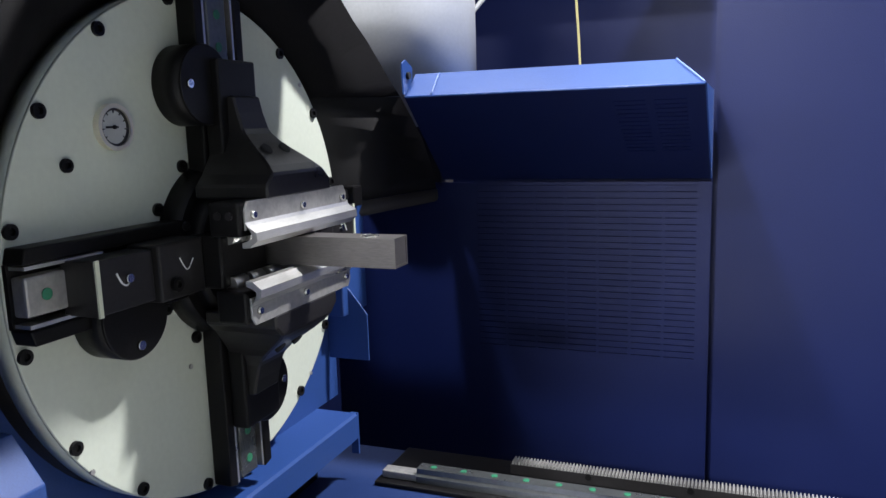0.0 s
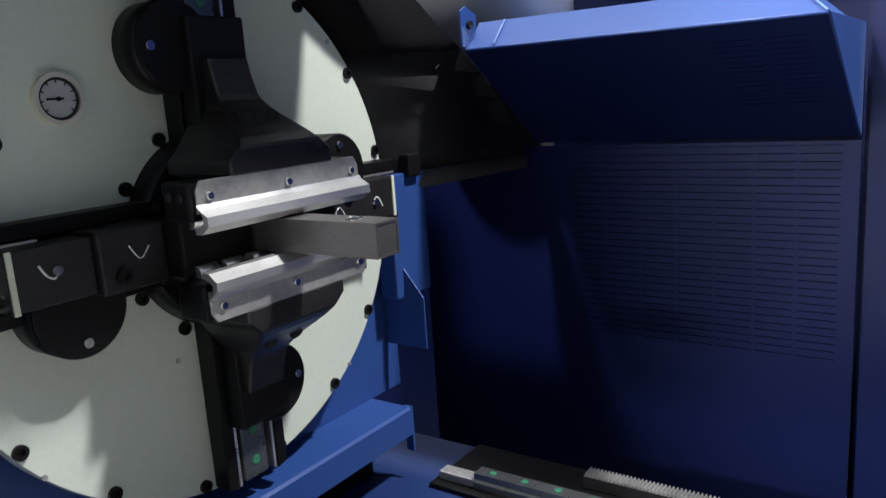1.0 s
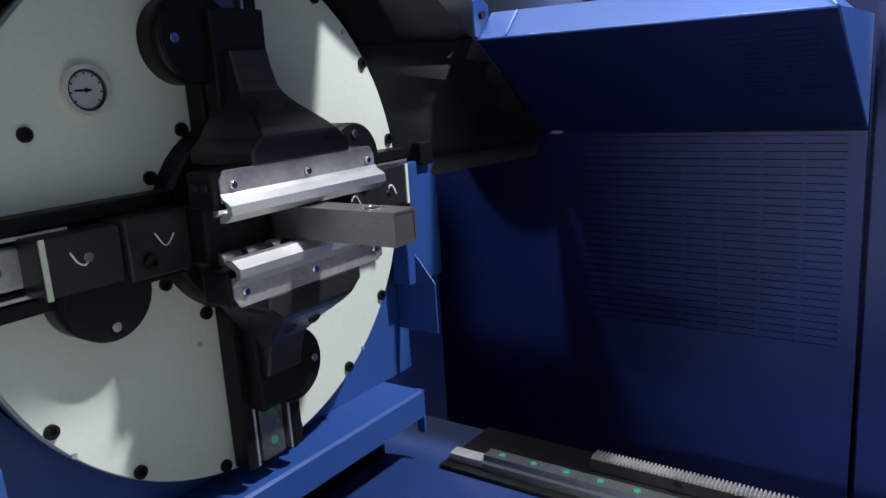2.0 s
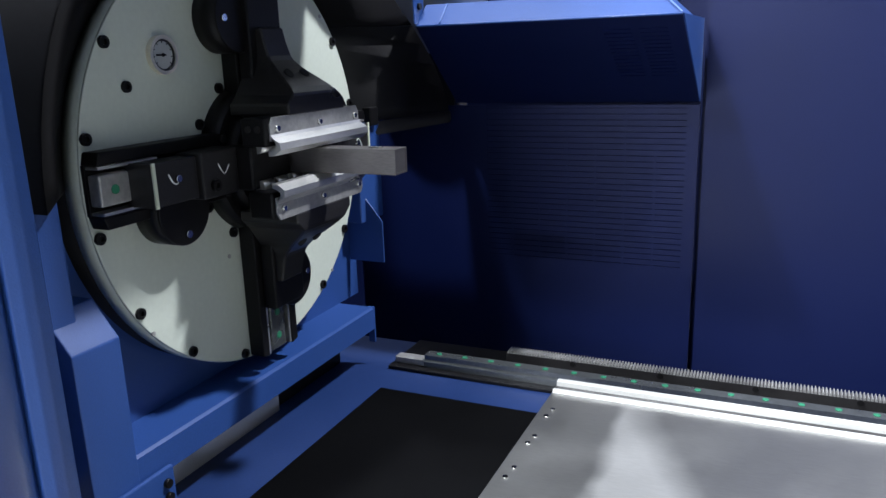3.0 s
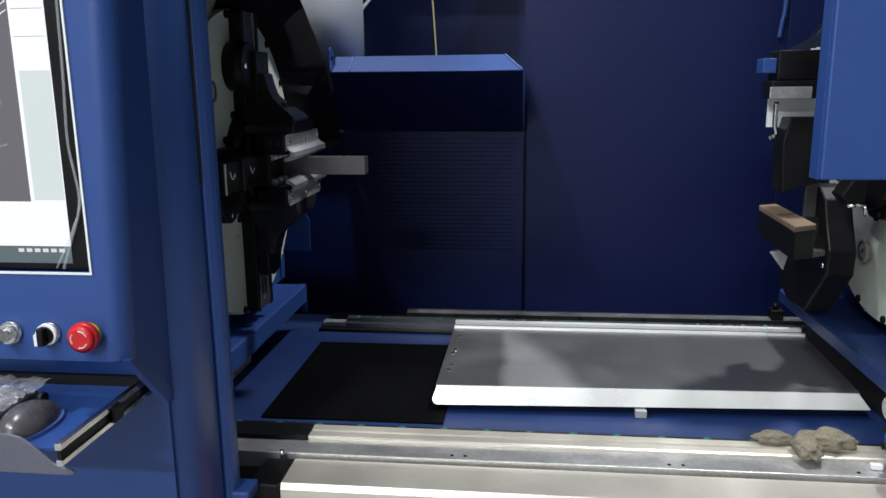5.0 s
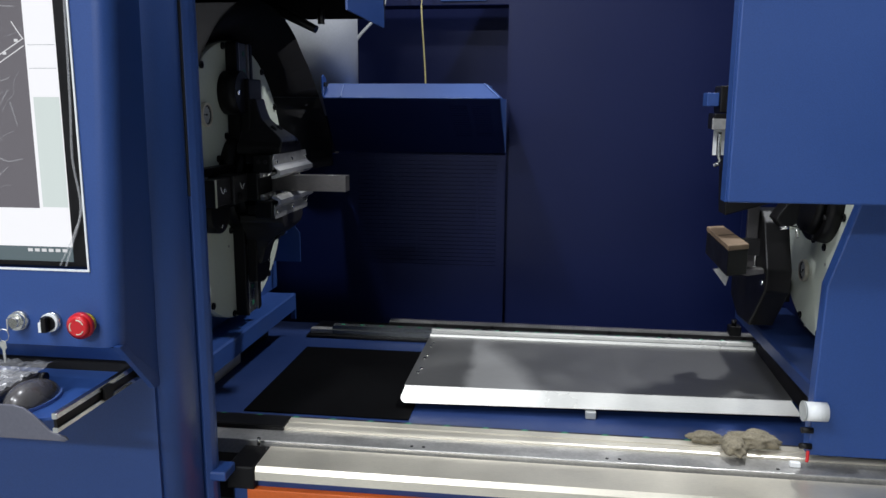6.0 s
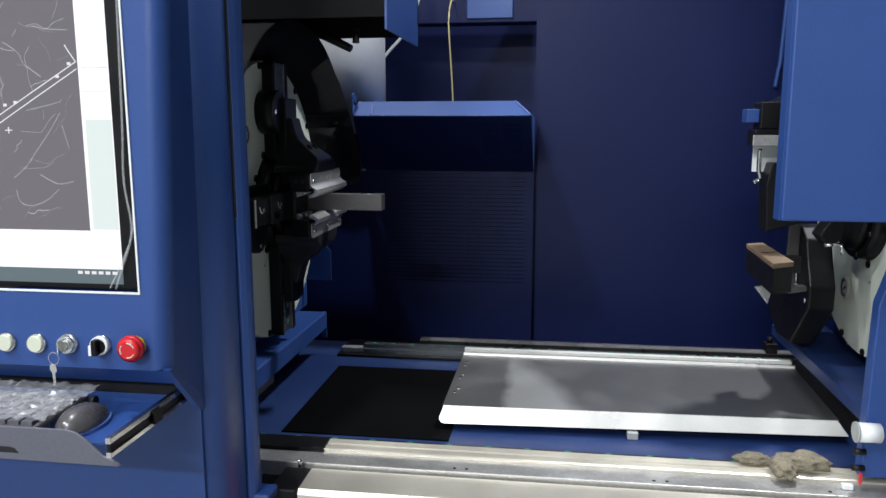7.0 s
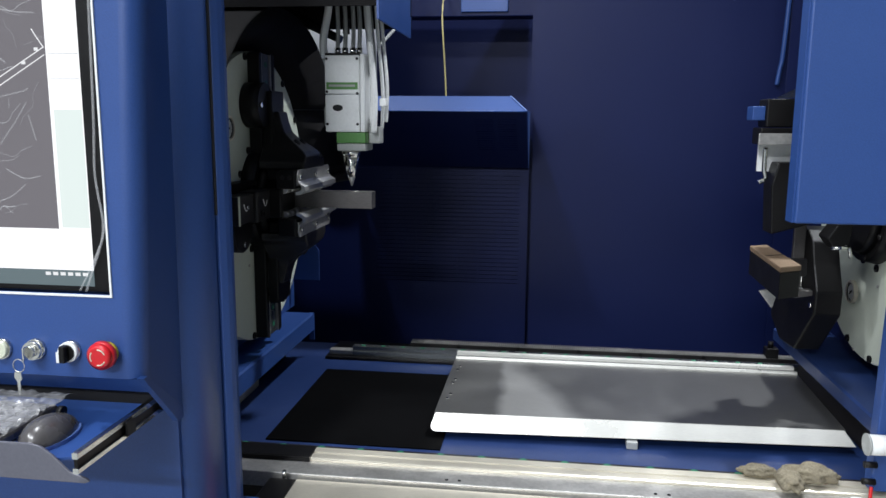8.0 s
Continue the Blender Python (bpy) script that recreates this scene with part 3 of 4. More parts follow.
                for s in (0, 1):
                    bm.faces.new((front[i][s], front[i + 1][s], back[i + 1][s], back[i][s]))
            bm.faces.new((front[0][0], back[0][0], back[0][1], front[0][1]))
            bm.faces.new((front[-1][0], front[-1][1], back[-1][1], back[-1][0]))
            bmesh.ops.recalc_face_normals(bm, faces=bm.faces[:])
            edges = [e for e in bm.edges if e.calc_face_angle(0) > 0.5]
            bmesh.ops.bevel(bm, geom=edges, offset=0.0025, segments=1, affect="EDGES")
            jaw = add("jaw", turned(bm, deg), GUN, lab="dark jaw body with a swept front")
            for y in (-0.022, 0.021):
                bm = put_rod(bmesh.new(), (0.100, y, 0.1305 + j), (0.1085, y, 0.1375 + j), 0.0085, seg=20)
                add("bolt_recess", turned(bm, deg), RUBBER, jaw)
            bm = put_prism(bmesh.new(), [(-0.135, 0.034 + j), (-0.135, 0.076 + j), (0.132, 0.076 + j), (0.132, 0.034 + j)], "x", 0.092, 0.1375, bevel=0.004)
            put_box(bm, 0.050, 0.092, -0.075, 0.075, 0.050 + j, 0.085 + j, 0.003)
            blk = add("roller_block", turned(bm, deg), BLACK)
            bm = put_prism(bmesh.new(), [(-0.128, 0.042 + j), (-0.128, 0.066 + j), (-0.121, 0.077 + j), (0.120, 0.077 + j), (0.127, 0.066 + j), (0.127, 0.042 + j)], "x", 0.138, 0.1415, bevel=0.0008)
            add("cover_strip", turned(bm, deg), PLATE, blk, "dull steel cover strip")
            bm = bmesh.new()
            put_prism(bm, [(0.1418, 0.052 + j), (0.1418, 0.049 + j), (0.157, 0.040 + j), (0.158, 0.030 + j), (0.146, 0.021 + j), (0.136, 0.0205 + j), (0.136, 0.027 + j), (0.143, 0.029 + j), (0.150, 0.033 + j), (0.150, 0.038 + j)], "y", -0.130, 0.129)
            add("nose_strip", turned(bm, deg), STEEL_Y, blk, "polished folded nose strip")
            for y in (-0.112, 0.002, 0.112):
                bm = put_rod(bmesh.new(), (0.1415, y, 0.060 + j), (0.1455, y, 0.060 + j), 0.0055, 0.004, seg=14)
                add("button_screw", turned(bm, deg), CHROME, blk)
            for y in (-0.096, -0.06, -0.02, 0.02, 0.06, 0.096):
                add("grip_roller", turned(put_rod(bmesh.new(), (0.10, y - 0.014, 0.030 + j), (0.10, y + 0.014, 0.030 + j), 0.0095, seg=16), deg), STEEL_Y, blk)
            for x in (0.107, 0.124):
                add("cap_screw", turned(put_rod(bmesh.new(), (x, -0.1352, 0.060 + j), (x, -0.138, 0.060 + j), 0.005, seg=12), deg), GUN, blk)
        else:
            bm = put_box(bmesh.new(), 0.027, 0.066, -0.030, 0.030, 0.205, 0.288, 0.002)
            put_box(bm, 0.027, 0.074, -0.034, 0.034, 0.125, 0.204, 0.003)
            jaw = add("jaw", turned(bm, deg), GUN, lab="dark slide block jaw")
            add("wiper", turned(put_box(bmesh.new(), 0.020, 0.066, -0.030, 0.030, 0.2885, 0.293, 0.001), deg), GUN, jaw)
            add("wiper_strip", turned(put_box(bmesh.new(), 0.0662, 0.0685, -0.031, 0.031, 0.2865, 0.292), deg), IVORY, jaw, "pale strip along the block's end")
            add("socket_bolt", turned(put_ring(bmesh.new(), (0, -0.016, 0.180), 0.009, 0.005, 0.074, 0.079, 20), deg), BLACK, jaw)
            add("cap_screw", turned(put_rod(bmesh.new(), (0.066, 0.004, 0.245), (0.070, 0.004, 0.245), 0.005, seg=12), deg), CHROME, jaw)
            bm = put_prism(bmesh.new(), [(-0.034, 0.124), (0.034, 0.124), (0.030, 0.06), (0.018, 0.026), (-0.018, 0.026), (-0.030, 0.06)], "x", 0.045, 0.100, bevel=0.004)
            add("grip", turned(bm, deg), BLACK, jaw)
            mk = bmesh.new()
            put_pipe(mk, [(0.0665, 0.012, 0.262), (0.0665, 0.000, 0.255), (0.0665, -0.003, 0.247), (0.0665, 0.006, 0.240)], 0.0011, 6)
            add("paint_mark", turned(mk, deg), WHITE, jaw)
            mk = bmesh.new()
            put_pipe(mk, [(0.0745, 0.014, 0.170), (0.0745, -0.002, 0.158), (0.0745, 0.010, 0.146)], 0.0008, 6)
            add("paint_mark", turned(mk, deg), WHITE, jaw)
    return ch


build_chuck("headstock_chuck", (0.0, CY, CZ), "pale enamelled round chuck with four black jaws")

# square tube held in the headstock chuck
tb = thing("square_tube", (0.1, CY, CZ), "plain grey square steel tube clamped in the chuck", "tube")
h, w = 0.0195, 0.0028
bm = bmesh.new()
ends = []
for x in (0.049, 0.287):
    ends.append([[bm.verts.new((x, CY + a * q, CZ + b * q)) for a, b in ((-1, -1), (1, -1), (1, 1), (-1, 1))] for q in (h, h - w)])
for k in range(4):
    m = (k + 1) % 4
    (o0, i0), (o1, i1) = ends
    bm.faces.new((o0[k], o0[m], o1[m], o1[k]))
    bm.faces.new((i0[k], i1[k], i1[m], i0[m]))
    bm.faces.new((o1[k], o1[m], i1[m], i1[k]))
    bm.faces.new((o0[k], i0[k], i0[m], o0[m]))
part("wall", bm, TUBE, tb)
part("end_plug", box(0.270, 0.286, CY - h + w + 0.0002, CY + h - w - 0.0002, CZ - h + w + 0.0002, CZ + h - w - 0.0002), TUBE, tb)
part("cut_hole", put_rod(bmesh.new(), (0.243, CY, CZ + h + 0.0002), (0.243, CY, CZ + h + 0.0006), 0.011, seg=28), RUBBER, tb, "round hole cut in the top")
part("cut_burr", put_pipe(bmesh.new(), [(0.243 + 0.0115 * math.cos(a), CY + 0.0115 * math.sin(a), CZ + h + 0.0006) for a in [math.pi * k / 6 for k in range(13)]], 0.0008, 6), CHROME, tb)

# headstock housing
hs = thing("headstock_housing", (-0.1, CY, ZB), "blue painted headstock housing with a black chuck hood", "machine housing")
bm = bmesh.new()
put_box(bm, -0.30, -0.062, -0.44, 0.40, 0.772, 1.149)
part("front_plate", bm, BLUE, hs)
part("left_wing", box(-0.045, 0.002, -0.62, -0.415, 0.772, 1.149, bevel=0.003), BLUE, hs)
part("right_wing", box(-0.050, -0.012, 0.352, 0.452, 0.95, 1.168, bevel=0.003), BLUE, hs)
for nm, y0, y1 in (("side_block", -0.452, -0.374), ("side_sheet", 0.371, 0.3745)):
    zf = 0.60 if y0 < 0 else 0.86
    part(nm, prism([(-0.06, zf), (0.028, zf), (0.028, 0.953), (-0.012, 1.004), (-0.06, 1.004)], "y", y0, y1, bevel=0.002 if y0 < 0 else 0.001), BLUE, hs)
part("ledge", prism([(-0.32, 0.772), (-0.32, 0.764), (0.018, 0.764), (0.018, 0.722), (0.025, 0.722), (0.025, 0.768), (0.021, 0.772)], "y", -0.373, 0.316), BLUE, hs, "blue folded ledge under the chuck")
part("ledge_flange", box(0.010, 0.025, 0.316, 0.321, 0.690, 0.772), BLUE, hs)
part("foot_bracket", box(0.028, 0.036, -0.43, -0.318, 0.672, 0.735, bevel=0.003), BLUE, hs)
for z in (0.690, 0.712):
    part("bracket_bolt", rod((0.036, -0.335, z), (0.042, -0.335, z), 0.007, seg=12), BLACK, hs)
# black stands in for the shade under the ledge
part("underframe", box(-0.30, -0.06, -0.36, 0.30, ZB + 0.0005, 0.763), BLACK, hs)
part("bright_strip", box(-0.058, -0.048, -0.34, 0.05, ZB + 0.001, 0.700), STEEL, hs)
part("upper_body", box(-0.90, -0.342, -0.42, 0.40, 0.64, 1.60), BLACK_SHEET, hs)
# hood: a shallow cone round the drum's upper half that runs out into a skirt towards the wall
pairs = []
for k in range(0, 33):
    a = radians(180 - (180 - 58) * k / 32)
    c, s = math.cos(a), math.sin(a)
    ro = 0.474 - 0.037 * min(max((k - 10) / 14, 0), 1)
    pairs.append(((-0.035, CY + 0.345 * c, CZ + 0.345 * s), (0.09, CY + ro * c, CZ + ro * s)))
lower = [((-0.035, 0.205, 1.408), (0.09, 0.252, 1.486)), ((-0.035, 0.232, 1.385), (0.09, 0.300, 1.458)), ((-0.035, 0.246, 1.371), (0.082, 0.405, 1.396)), ((-0.034, 0.252, 1.366), (0.07, 0.474, 1.370))]
skirt = [((-0.034, 0.252, 1.365), (0.07, 0.475, 1.369)), ((-0.034, 0.270, 1.330), (0.060, 0.550, 1.330)), ((-0.034, 0.285, 1.285), (0.052, 0.625, 1.283)), ((-0.034, 0.300, 1.235), (0.042, 0.692, 1.230)), ((-0.034, 0.310, 1.195), (0.033, 0.737, 1.192)), ((-0.034, 0.320, 1.167), (0.026, 0.760, 1.165))]


def band(rows, thick):
    bm = bmesh.new()
    f = [[bm.verts.new(p) for p in r] for r in rows]
    g = [[bm.verts.new(Vector(p) - Vector((thick, 0, 0))) for p in r] for r in rows]
    for a, b in zip(f, f[1:]):
        bm.faces.new((a[0], a[1], b[1], b[0])).smooth = True
    for a, b in zip(g, g[1:]):
        bm.faces.new((a[0], b[0], b[1], a[1]))
    for i in range(len(f) - 1):
        for s in (0, 1):
            bm.faces.new((f[i][s], f[i + 1][s], g[i + 1][s], g[i][s]))
    bm.faces.new((f[0][0], f[0][1], g[0][1], g[0][0]))
    bm.faces.new((f[-1][0], f[-1][1], g[-1][1], g[-1][0]))
    return bm


hood = part("hood", band(pairs + lower, 0.004), SOOT, hs, "black curved hood round the chuck")
part("skirt", band(skirt, 0.004), SKIRT, hs, "black sheet skirt beside the chuck")
part("skirt_hem", band([((-0.026, 0.325, 1.136), (-0.031, 0.325, 1.166)), ((0.026, 0.764, 1.134), (0.030, 0.759, 1.164)), ((0.022, 0.785, 1.142), (0.024, 0.775, 1.160))], 0.006), BLACK_SHEET, hs)
bm = bmesh.new()
ring0 = [p[1] for p in pairs + lower]
fa = [(bm.verts.new(p), bm.verts.new((-0.34, p[1], p[2]))) for p in ring0]
for a, b in zip(fa, fa[1:]):
    bm.faces.new((a[0], a[1], b[1], b[0]))
for f in bm.faces:
    f.smooth = True
part("hood_shell", bm, SOOT, hs)
part("skirt_latch", box(-0.03, 0.0, 0.395, 0.430, 1.160, 1.200, bevel=0.003), BLACK, hs)

# ---- cutting head and its carrier ----
cr = thing("head_carrier", (0.12, 0, 1.55), "black sheet carrier box with a blue side panel over the chuck", "machine carrier")
part("front_sheet", box(-0.25, 0.338, -0.210, -0.205, 1.575, 1.80), SOOT, cr)
part("rear_sheet", box(-0.25, 0.338, 0.205, 0.210, 1.575, 1.80), SOOT, cr)
part("side_panel", prism([(-0.212, 1.548), (0.174, 1.548), (0.174, 1.60), (0.166, 1.60), (0.166, 1.66), (0.174, 1.66), (0.174, 1.80), (-0.212, 1.80)], "x", 0.338, 0.343), BLUE, cr, "bright blue side panel")
part("inner_side", box(0.330, 0.3375, 0.175, 0.205, 1.575, 1.80), SOOT, cr)
part("cross_beam", box(-1.17, -0.256, -0.10, 0.30, 1.70, 1.95, bevel=0.004), SOOT, cr)
part("side_sheet", box(-0.255, -0.25, -0.21, 0.21, 1.575, 1.80), SOOT, cr)
part("top_sheet", box(-0.25, 0.338, -0.205, 0.205, 1.79, 1.80), SOOT, cr)
bm = put_rod(bmesh.new(), (0.05, 0.10, 1.60), (0.185, 0.075, 1.535), 0.014, 0.010)
part("nozzle_brush", bm, BLACK, cr)
part("brush_knob", put_rod(bmesh.new(), (0.200, 0.07, 1.548), (0.200, 0.07, 1.585), 0.009, seg=14), GUN, cr)

HX, HY = 0.240, CY
head = thing("cutting_head", (HX, HY, 1.183), "white and green cutting head with a pointed nozzle and hoses", "cutting head")
y0, y1 = HY - 0.045, HY + 0.045
part("body", box(0.190, 0.272, y0, y1, 1.398, 1.486, bevel=0.003), WHITE, head)
part("lower_body", box(0.190, 0.272, y0, y1, 1.312, 1.3975, bevel=0.003), WHITE, head)
part("top_plate", box(0.191, 0.271, y0 + 0.002, y1 - 0.002, 1.486, 1.491), BLACK, head)
part("green_label", box(0.194, 0.268, y0 - 0.0012, y0 - 0.0002, 1.409, 1.425), LEAF, head, "green label strip")
part("label_bar", box(0.200, 0.262, y0 - 0.0018, y0 - 0.0013, 1.415, 1.420), GREY, head)
part("port", prism([(0.220 + 0.012 * math.cos(a), 1.367 + 0.0075 * math.sin(a)) for a in [2 * math.pi * k / 16 for k in range(16)]], "y", y0 - 0.001, y0 + 0.002), RUBBER, head, "dark oval window")
for sx, sz in ((0.195, 1.478), (0.267, 1.478), (0.195, 1.404), (0.267, 1.400), (0.195, 1.330), (0.267, 1.330)):
    part("cap_screw", put_rod(bmesh.new(), (sx, y0 - 0.002, sz), (sx, y0 + 0.001, sz), 0.0032, seg=10), BLACK, head)
part("green_collar", box(0.214, 0.284, HY - 0.040, HY + 0.040, 1.286, 1.3115, bevel=0.003), LEAF, head)
part("nozzle_holder", box(0.214, 0.284, HY - 0.036, HY + 0.036, 1.268, 1.2855, bevel=0.003), GREY, head)
bm = put_rod(bmesh.new(), (0.240, HY, 1.268), (0.240, HY, 1.256), 0.023, 0.021)
put_rod(bm, (0.240, HY, 1.256), (0.240, HY, 1.205), 0.019, 0.010)
part("nozzle", bm, CHROME, head, "conical steel nozzle")
part("nozzle_tip", put_rod(bmesh.new(), (0.240, HY, 1.205), (0.240, HY, 1.183), 0.009, 0.002), PLATE, head)
part("side_lug", box(0.180, 0.1895, HY - 0.02, HY + 0.02, 1.325, 1.37, bevel=0.002), GREY, head)
part("side_plate", box(0.2725, 0.283, HY - 0.04, HY + 0.05, 1.312, 1.49, bevel=0.002), WHITE, head)
part("valve_block", box(0.284, 0.312, HY - 0.01, HY + 0.03, 1.285, 1.325, bevel=0.003), GREY, head)
part("valve_block", box(0.310, 0.327, HY - 0.005, HY + 0.02, 1.372, 1.390, bevel=0.002), WHITE, head)
for k, (hx, hy, z0, r) in enumerate(((0.291, -0.03, 1.33, 0.006), (0.300, -0.05, 1.31, 0.007), (0.309, 0.0, 1.32, 0.0045), (0.315, 0.02, 1.335, 0.0045), (0.286, 0.01, 1.40, 0.005))):
    bm = put_pipe(bmesh.new(), [(hx, hy, z0), (hx + 0.003, hy, z0 + 0.08), (hx - 0.004, hy + 0.005, z0 + 0.16), (hx - 0.012, hy + 0.01, z0 + 0.24), (hx - 0.02, hy + 0.01, 1.70)], r)
    part("hose", bm, WHITE if k != 4 else GREY, head)
for hx in (0.210, 0.228, 0.247, 0.262):
    bm = put_rod(bmesh.new(), (hx, HY, 1.491), (hx, HY, 1.506), 0.007, seg=12)
    fit_ = part("fitting", bm, CHROME, head)
    bm = put_pipe(bmesh.new(), [(hx, HY, 1.506), (hx + 0.002, HY, 1.56), (hx - 0.004, HY + 0.01, 1.64), (hx, HY, 1.72)], 0.005)
    part("cable", bm, GREY, head)
bm = put_pipe(bmesh.new(), [(0.193, HY, 1.47), (0.178, HY, 1.49), (0.176, HY, 1.53), (0.190, HY, 1.60), (0.200, HY, 1.72)], 0.009)
part("water_hose", bm, WHITE, head)

# ---- front column and operator console ----
post = thing("front_column", (0.1, -0.6, 0), "blue folded sheet metal column at the cabin's front", "column")
fold = [(0.100 + 0.046 * math.sin(radians(9 * k)), -0.612 - 0.074 * math.cos(radians(9 * k))) for k in range(11)]
bm = prism([(-0.25, -0.666)] + fold + [(0.138, -0.600), (-0.25, -0.600)], "z", 0.0, 2.28)
for f in bm.faces:
    f.smooth = len(f.verts) == 4 and 0.05 < f.calc_center_median().x < 0.1459
part("outer_fold", bm, BLUE, post)
part("inner_fold", prism([(0.02, -0.598), (0.150, -0.605), (0.158, -0.596), (0.1615, -0.585), (0.160, -0.570), (0.02, -0.570)], "z", 0.0, 2.28, bevel=0.0015), BLUE, post)
part("door_seal", prism([(0.10, -0.610), (0.1485, -0.6085), (0.1485, -0.604), (0.10, -0.604)], "z", 1.18, 2.28), RUBBER, post)
part("foot_plate", box(0.06, 0.185, -0.60, -0.55, 0.625, 0.645, bevel=0.004), BLUE, post)
part("red_tag", box(0.050, 0.092, -0.4525, -0.449, 0.6642, 0.682), RED, post)

con = thing("operator_console", (-0.2, -0.7, 0), "blue operator console with a screen and push buttons", "control console")
# shell with a window for the screen and a slot for the drawer
SX1, SZ0, SX0, SZ1 = 0.066, 1.083, -0.56, 1.64
bm = bmesh.new()
FR = 0.028  # radius of the fold
rim = [(-0.70, 0.955), (0.104 - FR, 0.955), (0.146 - FR, 1.75), (-0.70, 1.75)]
gap = [(SX0, SZ0), (SX1, SZ0), (SX1, SZ1), (SX0, SZ1)]
rf, gf = [[bm.verts.new((x, -0.802, z)) for x, z in q] for q in (rim, gap)]
rb, gb = [[bm.verts.new((x, -0.798, z)) for x, z in q] for q in (rim, gap)]
for k in range(4):
    m = (k + 1) % 4
    bm.faces.new((rf[k], rf[m], gf[m], gf[k]))
    bm.faces.new((rb[k], gb[k], gb[m], rb[m]))
    bm.faces.new((gf[k], gf[m], gb[m], gb[k]))
    bm.faces.new((rf[k], rb[k], rb[m], rf[m]))
part("front_panel", bm, BLUE, con)
bm = bmesh.new()
arc = [(FR * math.sin(a), FR - FR * math.cos(a)) for a in [math.pi / 2 * k / 10 for k in range(11)]]
lows = [bm.verts.new((0.104 - FR + u, -0.802 + w, 0.955 - max(w - 0.010, 0) * 0.84)) for u, w in arc] + [bm.verts.new((0.108, -0.684, 0.856))]
tops = [bm.verts.new((0.146 - FR + u, -0.802 + w, 1.75 + w * 0.4)) for u, w in arc] + [bm.verts.new((0.120, -0.684, 1.80))]
for k in range(len(lows) - 1):
    bm.faces.new((lows[k], lows[k + 1], tops[k + 1], tops[k])).smooth = True
part("side_cheek", bm, BLUE, con)
bm = bmesh.new()
bm.faces.new([bm.verts.new(p) for p in ((-0.70, -0.800, 0.955), (0.104, -0.800, 0.955), (0.106, -0.760, 0.920), (-0.70, -0.760, 0.920))])
part("under_lip", bm, BLUE, con)
part("cheek_flange", prism([(-0.802, 0.957), (-0.790, 0.957), (-0.682, 0.868), (-0.682, 0.850), (-0.70, 0.850)], "x", 0.098, 0.109), BLUE, con)
part("lower_panel", box(-0.70, 0.104, -0.694, -0.684, 0.0, 0.875), BLUE, con)
part("drawer_bay", box(-0.70, 0.098, -0.72, -0.70, 0.876, 1.05), RUBBER, con)
scr = part("screen_bezel", prism([(SX0 + 0.001, SZ0 + 0.001), (SX1 - 0.001, SZ0 + 0.001), (SX1 - 0.001, SZ1 - 0.001), (SX0 + 0.001, SZ1 - 0.001)], "y", -0.786, -0.776), BLACK, con, "black monitor bezel")
bm = bmesh.new()
for a, b, c, d in ((SX0, SX1, SZ0 - 0.003, SZ0), (SX1, SX1 + 0.003, SZ0 - 0.003, SZ1)):
    put_box(bm, a, b, -0.8045, -0.8022, c, d)
part("window_trim", bm, WHITE, con, "thin pale window edge")
SCREEN_DARK = glowing("screen_drawing_area", (0.140, 0.128, 0.140), 1.0)
SCREEN_WHITE = glowing("screen_white_area", (1.0, 1.0, 1.0), 1.05)
SCREEN_MINT = glowing("screen_pale_list", (0.72, 0.80, 0.75), 1.0)
SCREEN_LINE = glowing("screen_lines", (0.85, 0.85, 0.85), 0.9)
SCREEN_BAR = glowing("screen_task_bar", (0.10, 0.14, 0.15), 1.0)
part("drawing_area", box(SX0 + 0.02, -0.018, -0.7875, -0.7862, 1.178, SZ1 - 0.01), SCREEN_DARK, scr)
part("white_area", box(-0.0179, 0.032, -0.7875, -0.7862, 1.116, SZ1 - 0.01), SCREEN_WHITE, scr)
part("white_strip", box(SX0 + 0.02, -0.0181, -0.7875, -0.7862, 1.116, 1.1779), SCREEN_WHITE, scr)
part("list_area", box(-0.012, 0.0315, -0.7880, -0.7876, 1.180, 1.352), SCREEN_MINT, scr)
part("task_bar", box(SX0 + 0.02, 0.032, -0.7875, -0.7862, 1.092, 1.1159), SCREEN_BAR, scr)
for k in range(6):
    part("task_icon", box(-0.045 + k * 0.012, -0.037 + k * 0.012, -0.7880, -0.7876, 1.1075, 1.1125), SCREEN_LINE, scr)
for z in (1.395, 1.43):
    part("list_line", box(-0.014, 0.031, -0.7880, -0.7877, z, z + 0.0006), SCREEN_BAR, scr)


def stroke(parent, nm, pts, r, mat):
    part(nm, put_pipe(bmesh.new(), [(x, -0.7882, z) for x, z in pts], r, 5), mat, parent)


stroke(scr, "drawn_line", [(-0.30, 1.272), (-0.17, 1.352), (-0.020, 1.440)], 0.0008, SCREEN_LINE)
stroke(scr, "drawn_line", [(-0.30, 1.258), (-0.17, 1.340), (-0.020, 1.429)], 0.0008, SCREEN_LINE)
stroke(scr, "drawn_line", [(-0.037, 1.465), (-0.029, 1.452), (-0.020, 1.439)], 0.0008, SCREEN_LINE)
stroke(scr, "drawn_line", [(-0.150, 1.336), (-0.144, 1.336), (-0.138, 1.336)], 0.0008, SCREEN_LINE)
stroke(scr, "drawn_line", [(-0.144, 1.331), (-0.144, 1.336), (-0.144, 1.341)], 0.0008, SCREEN_LINE)
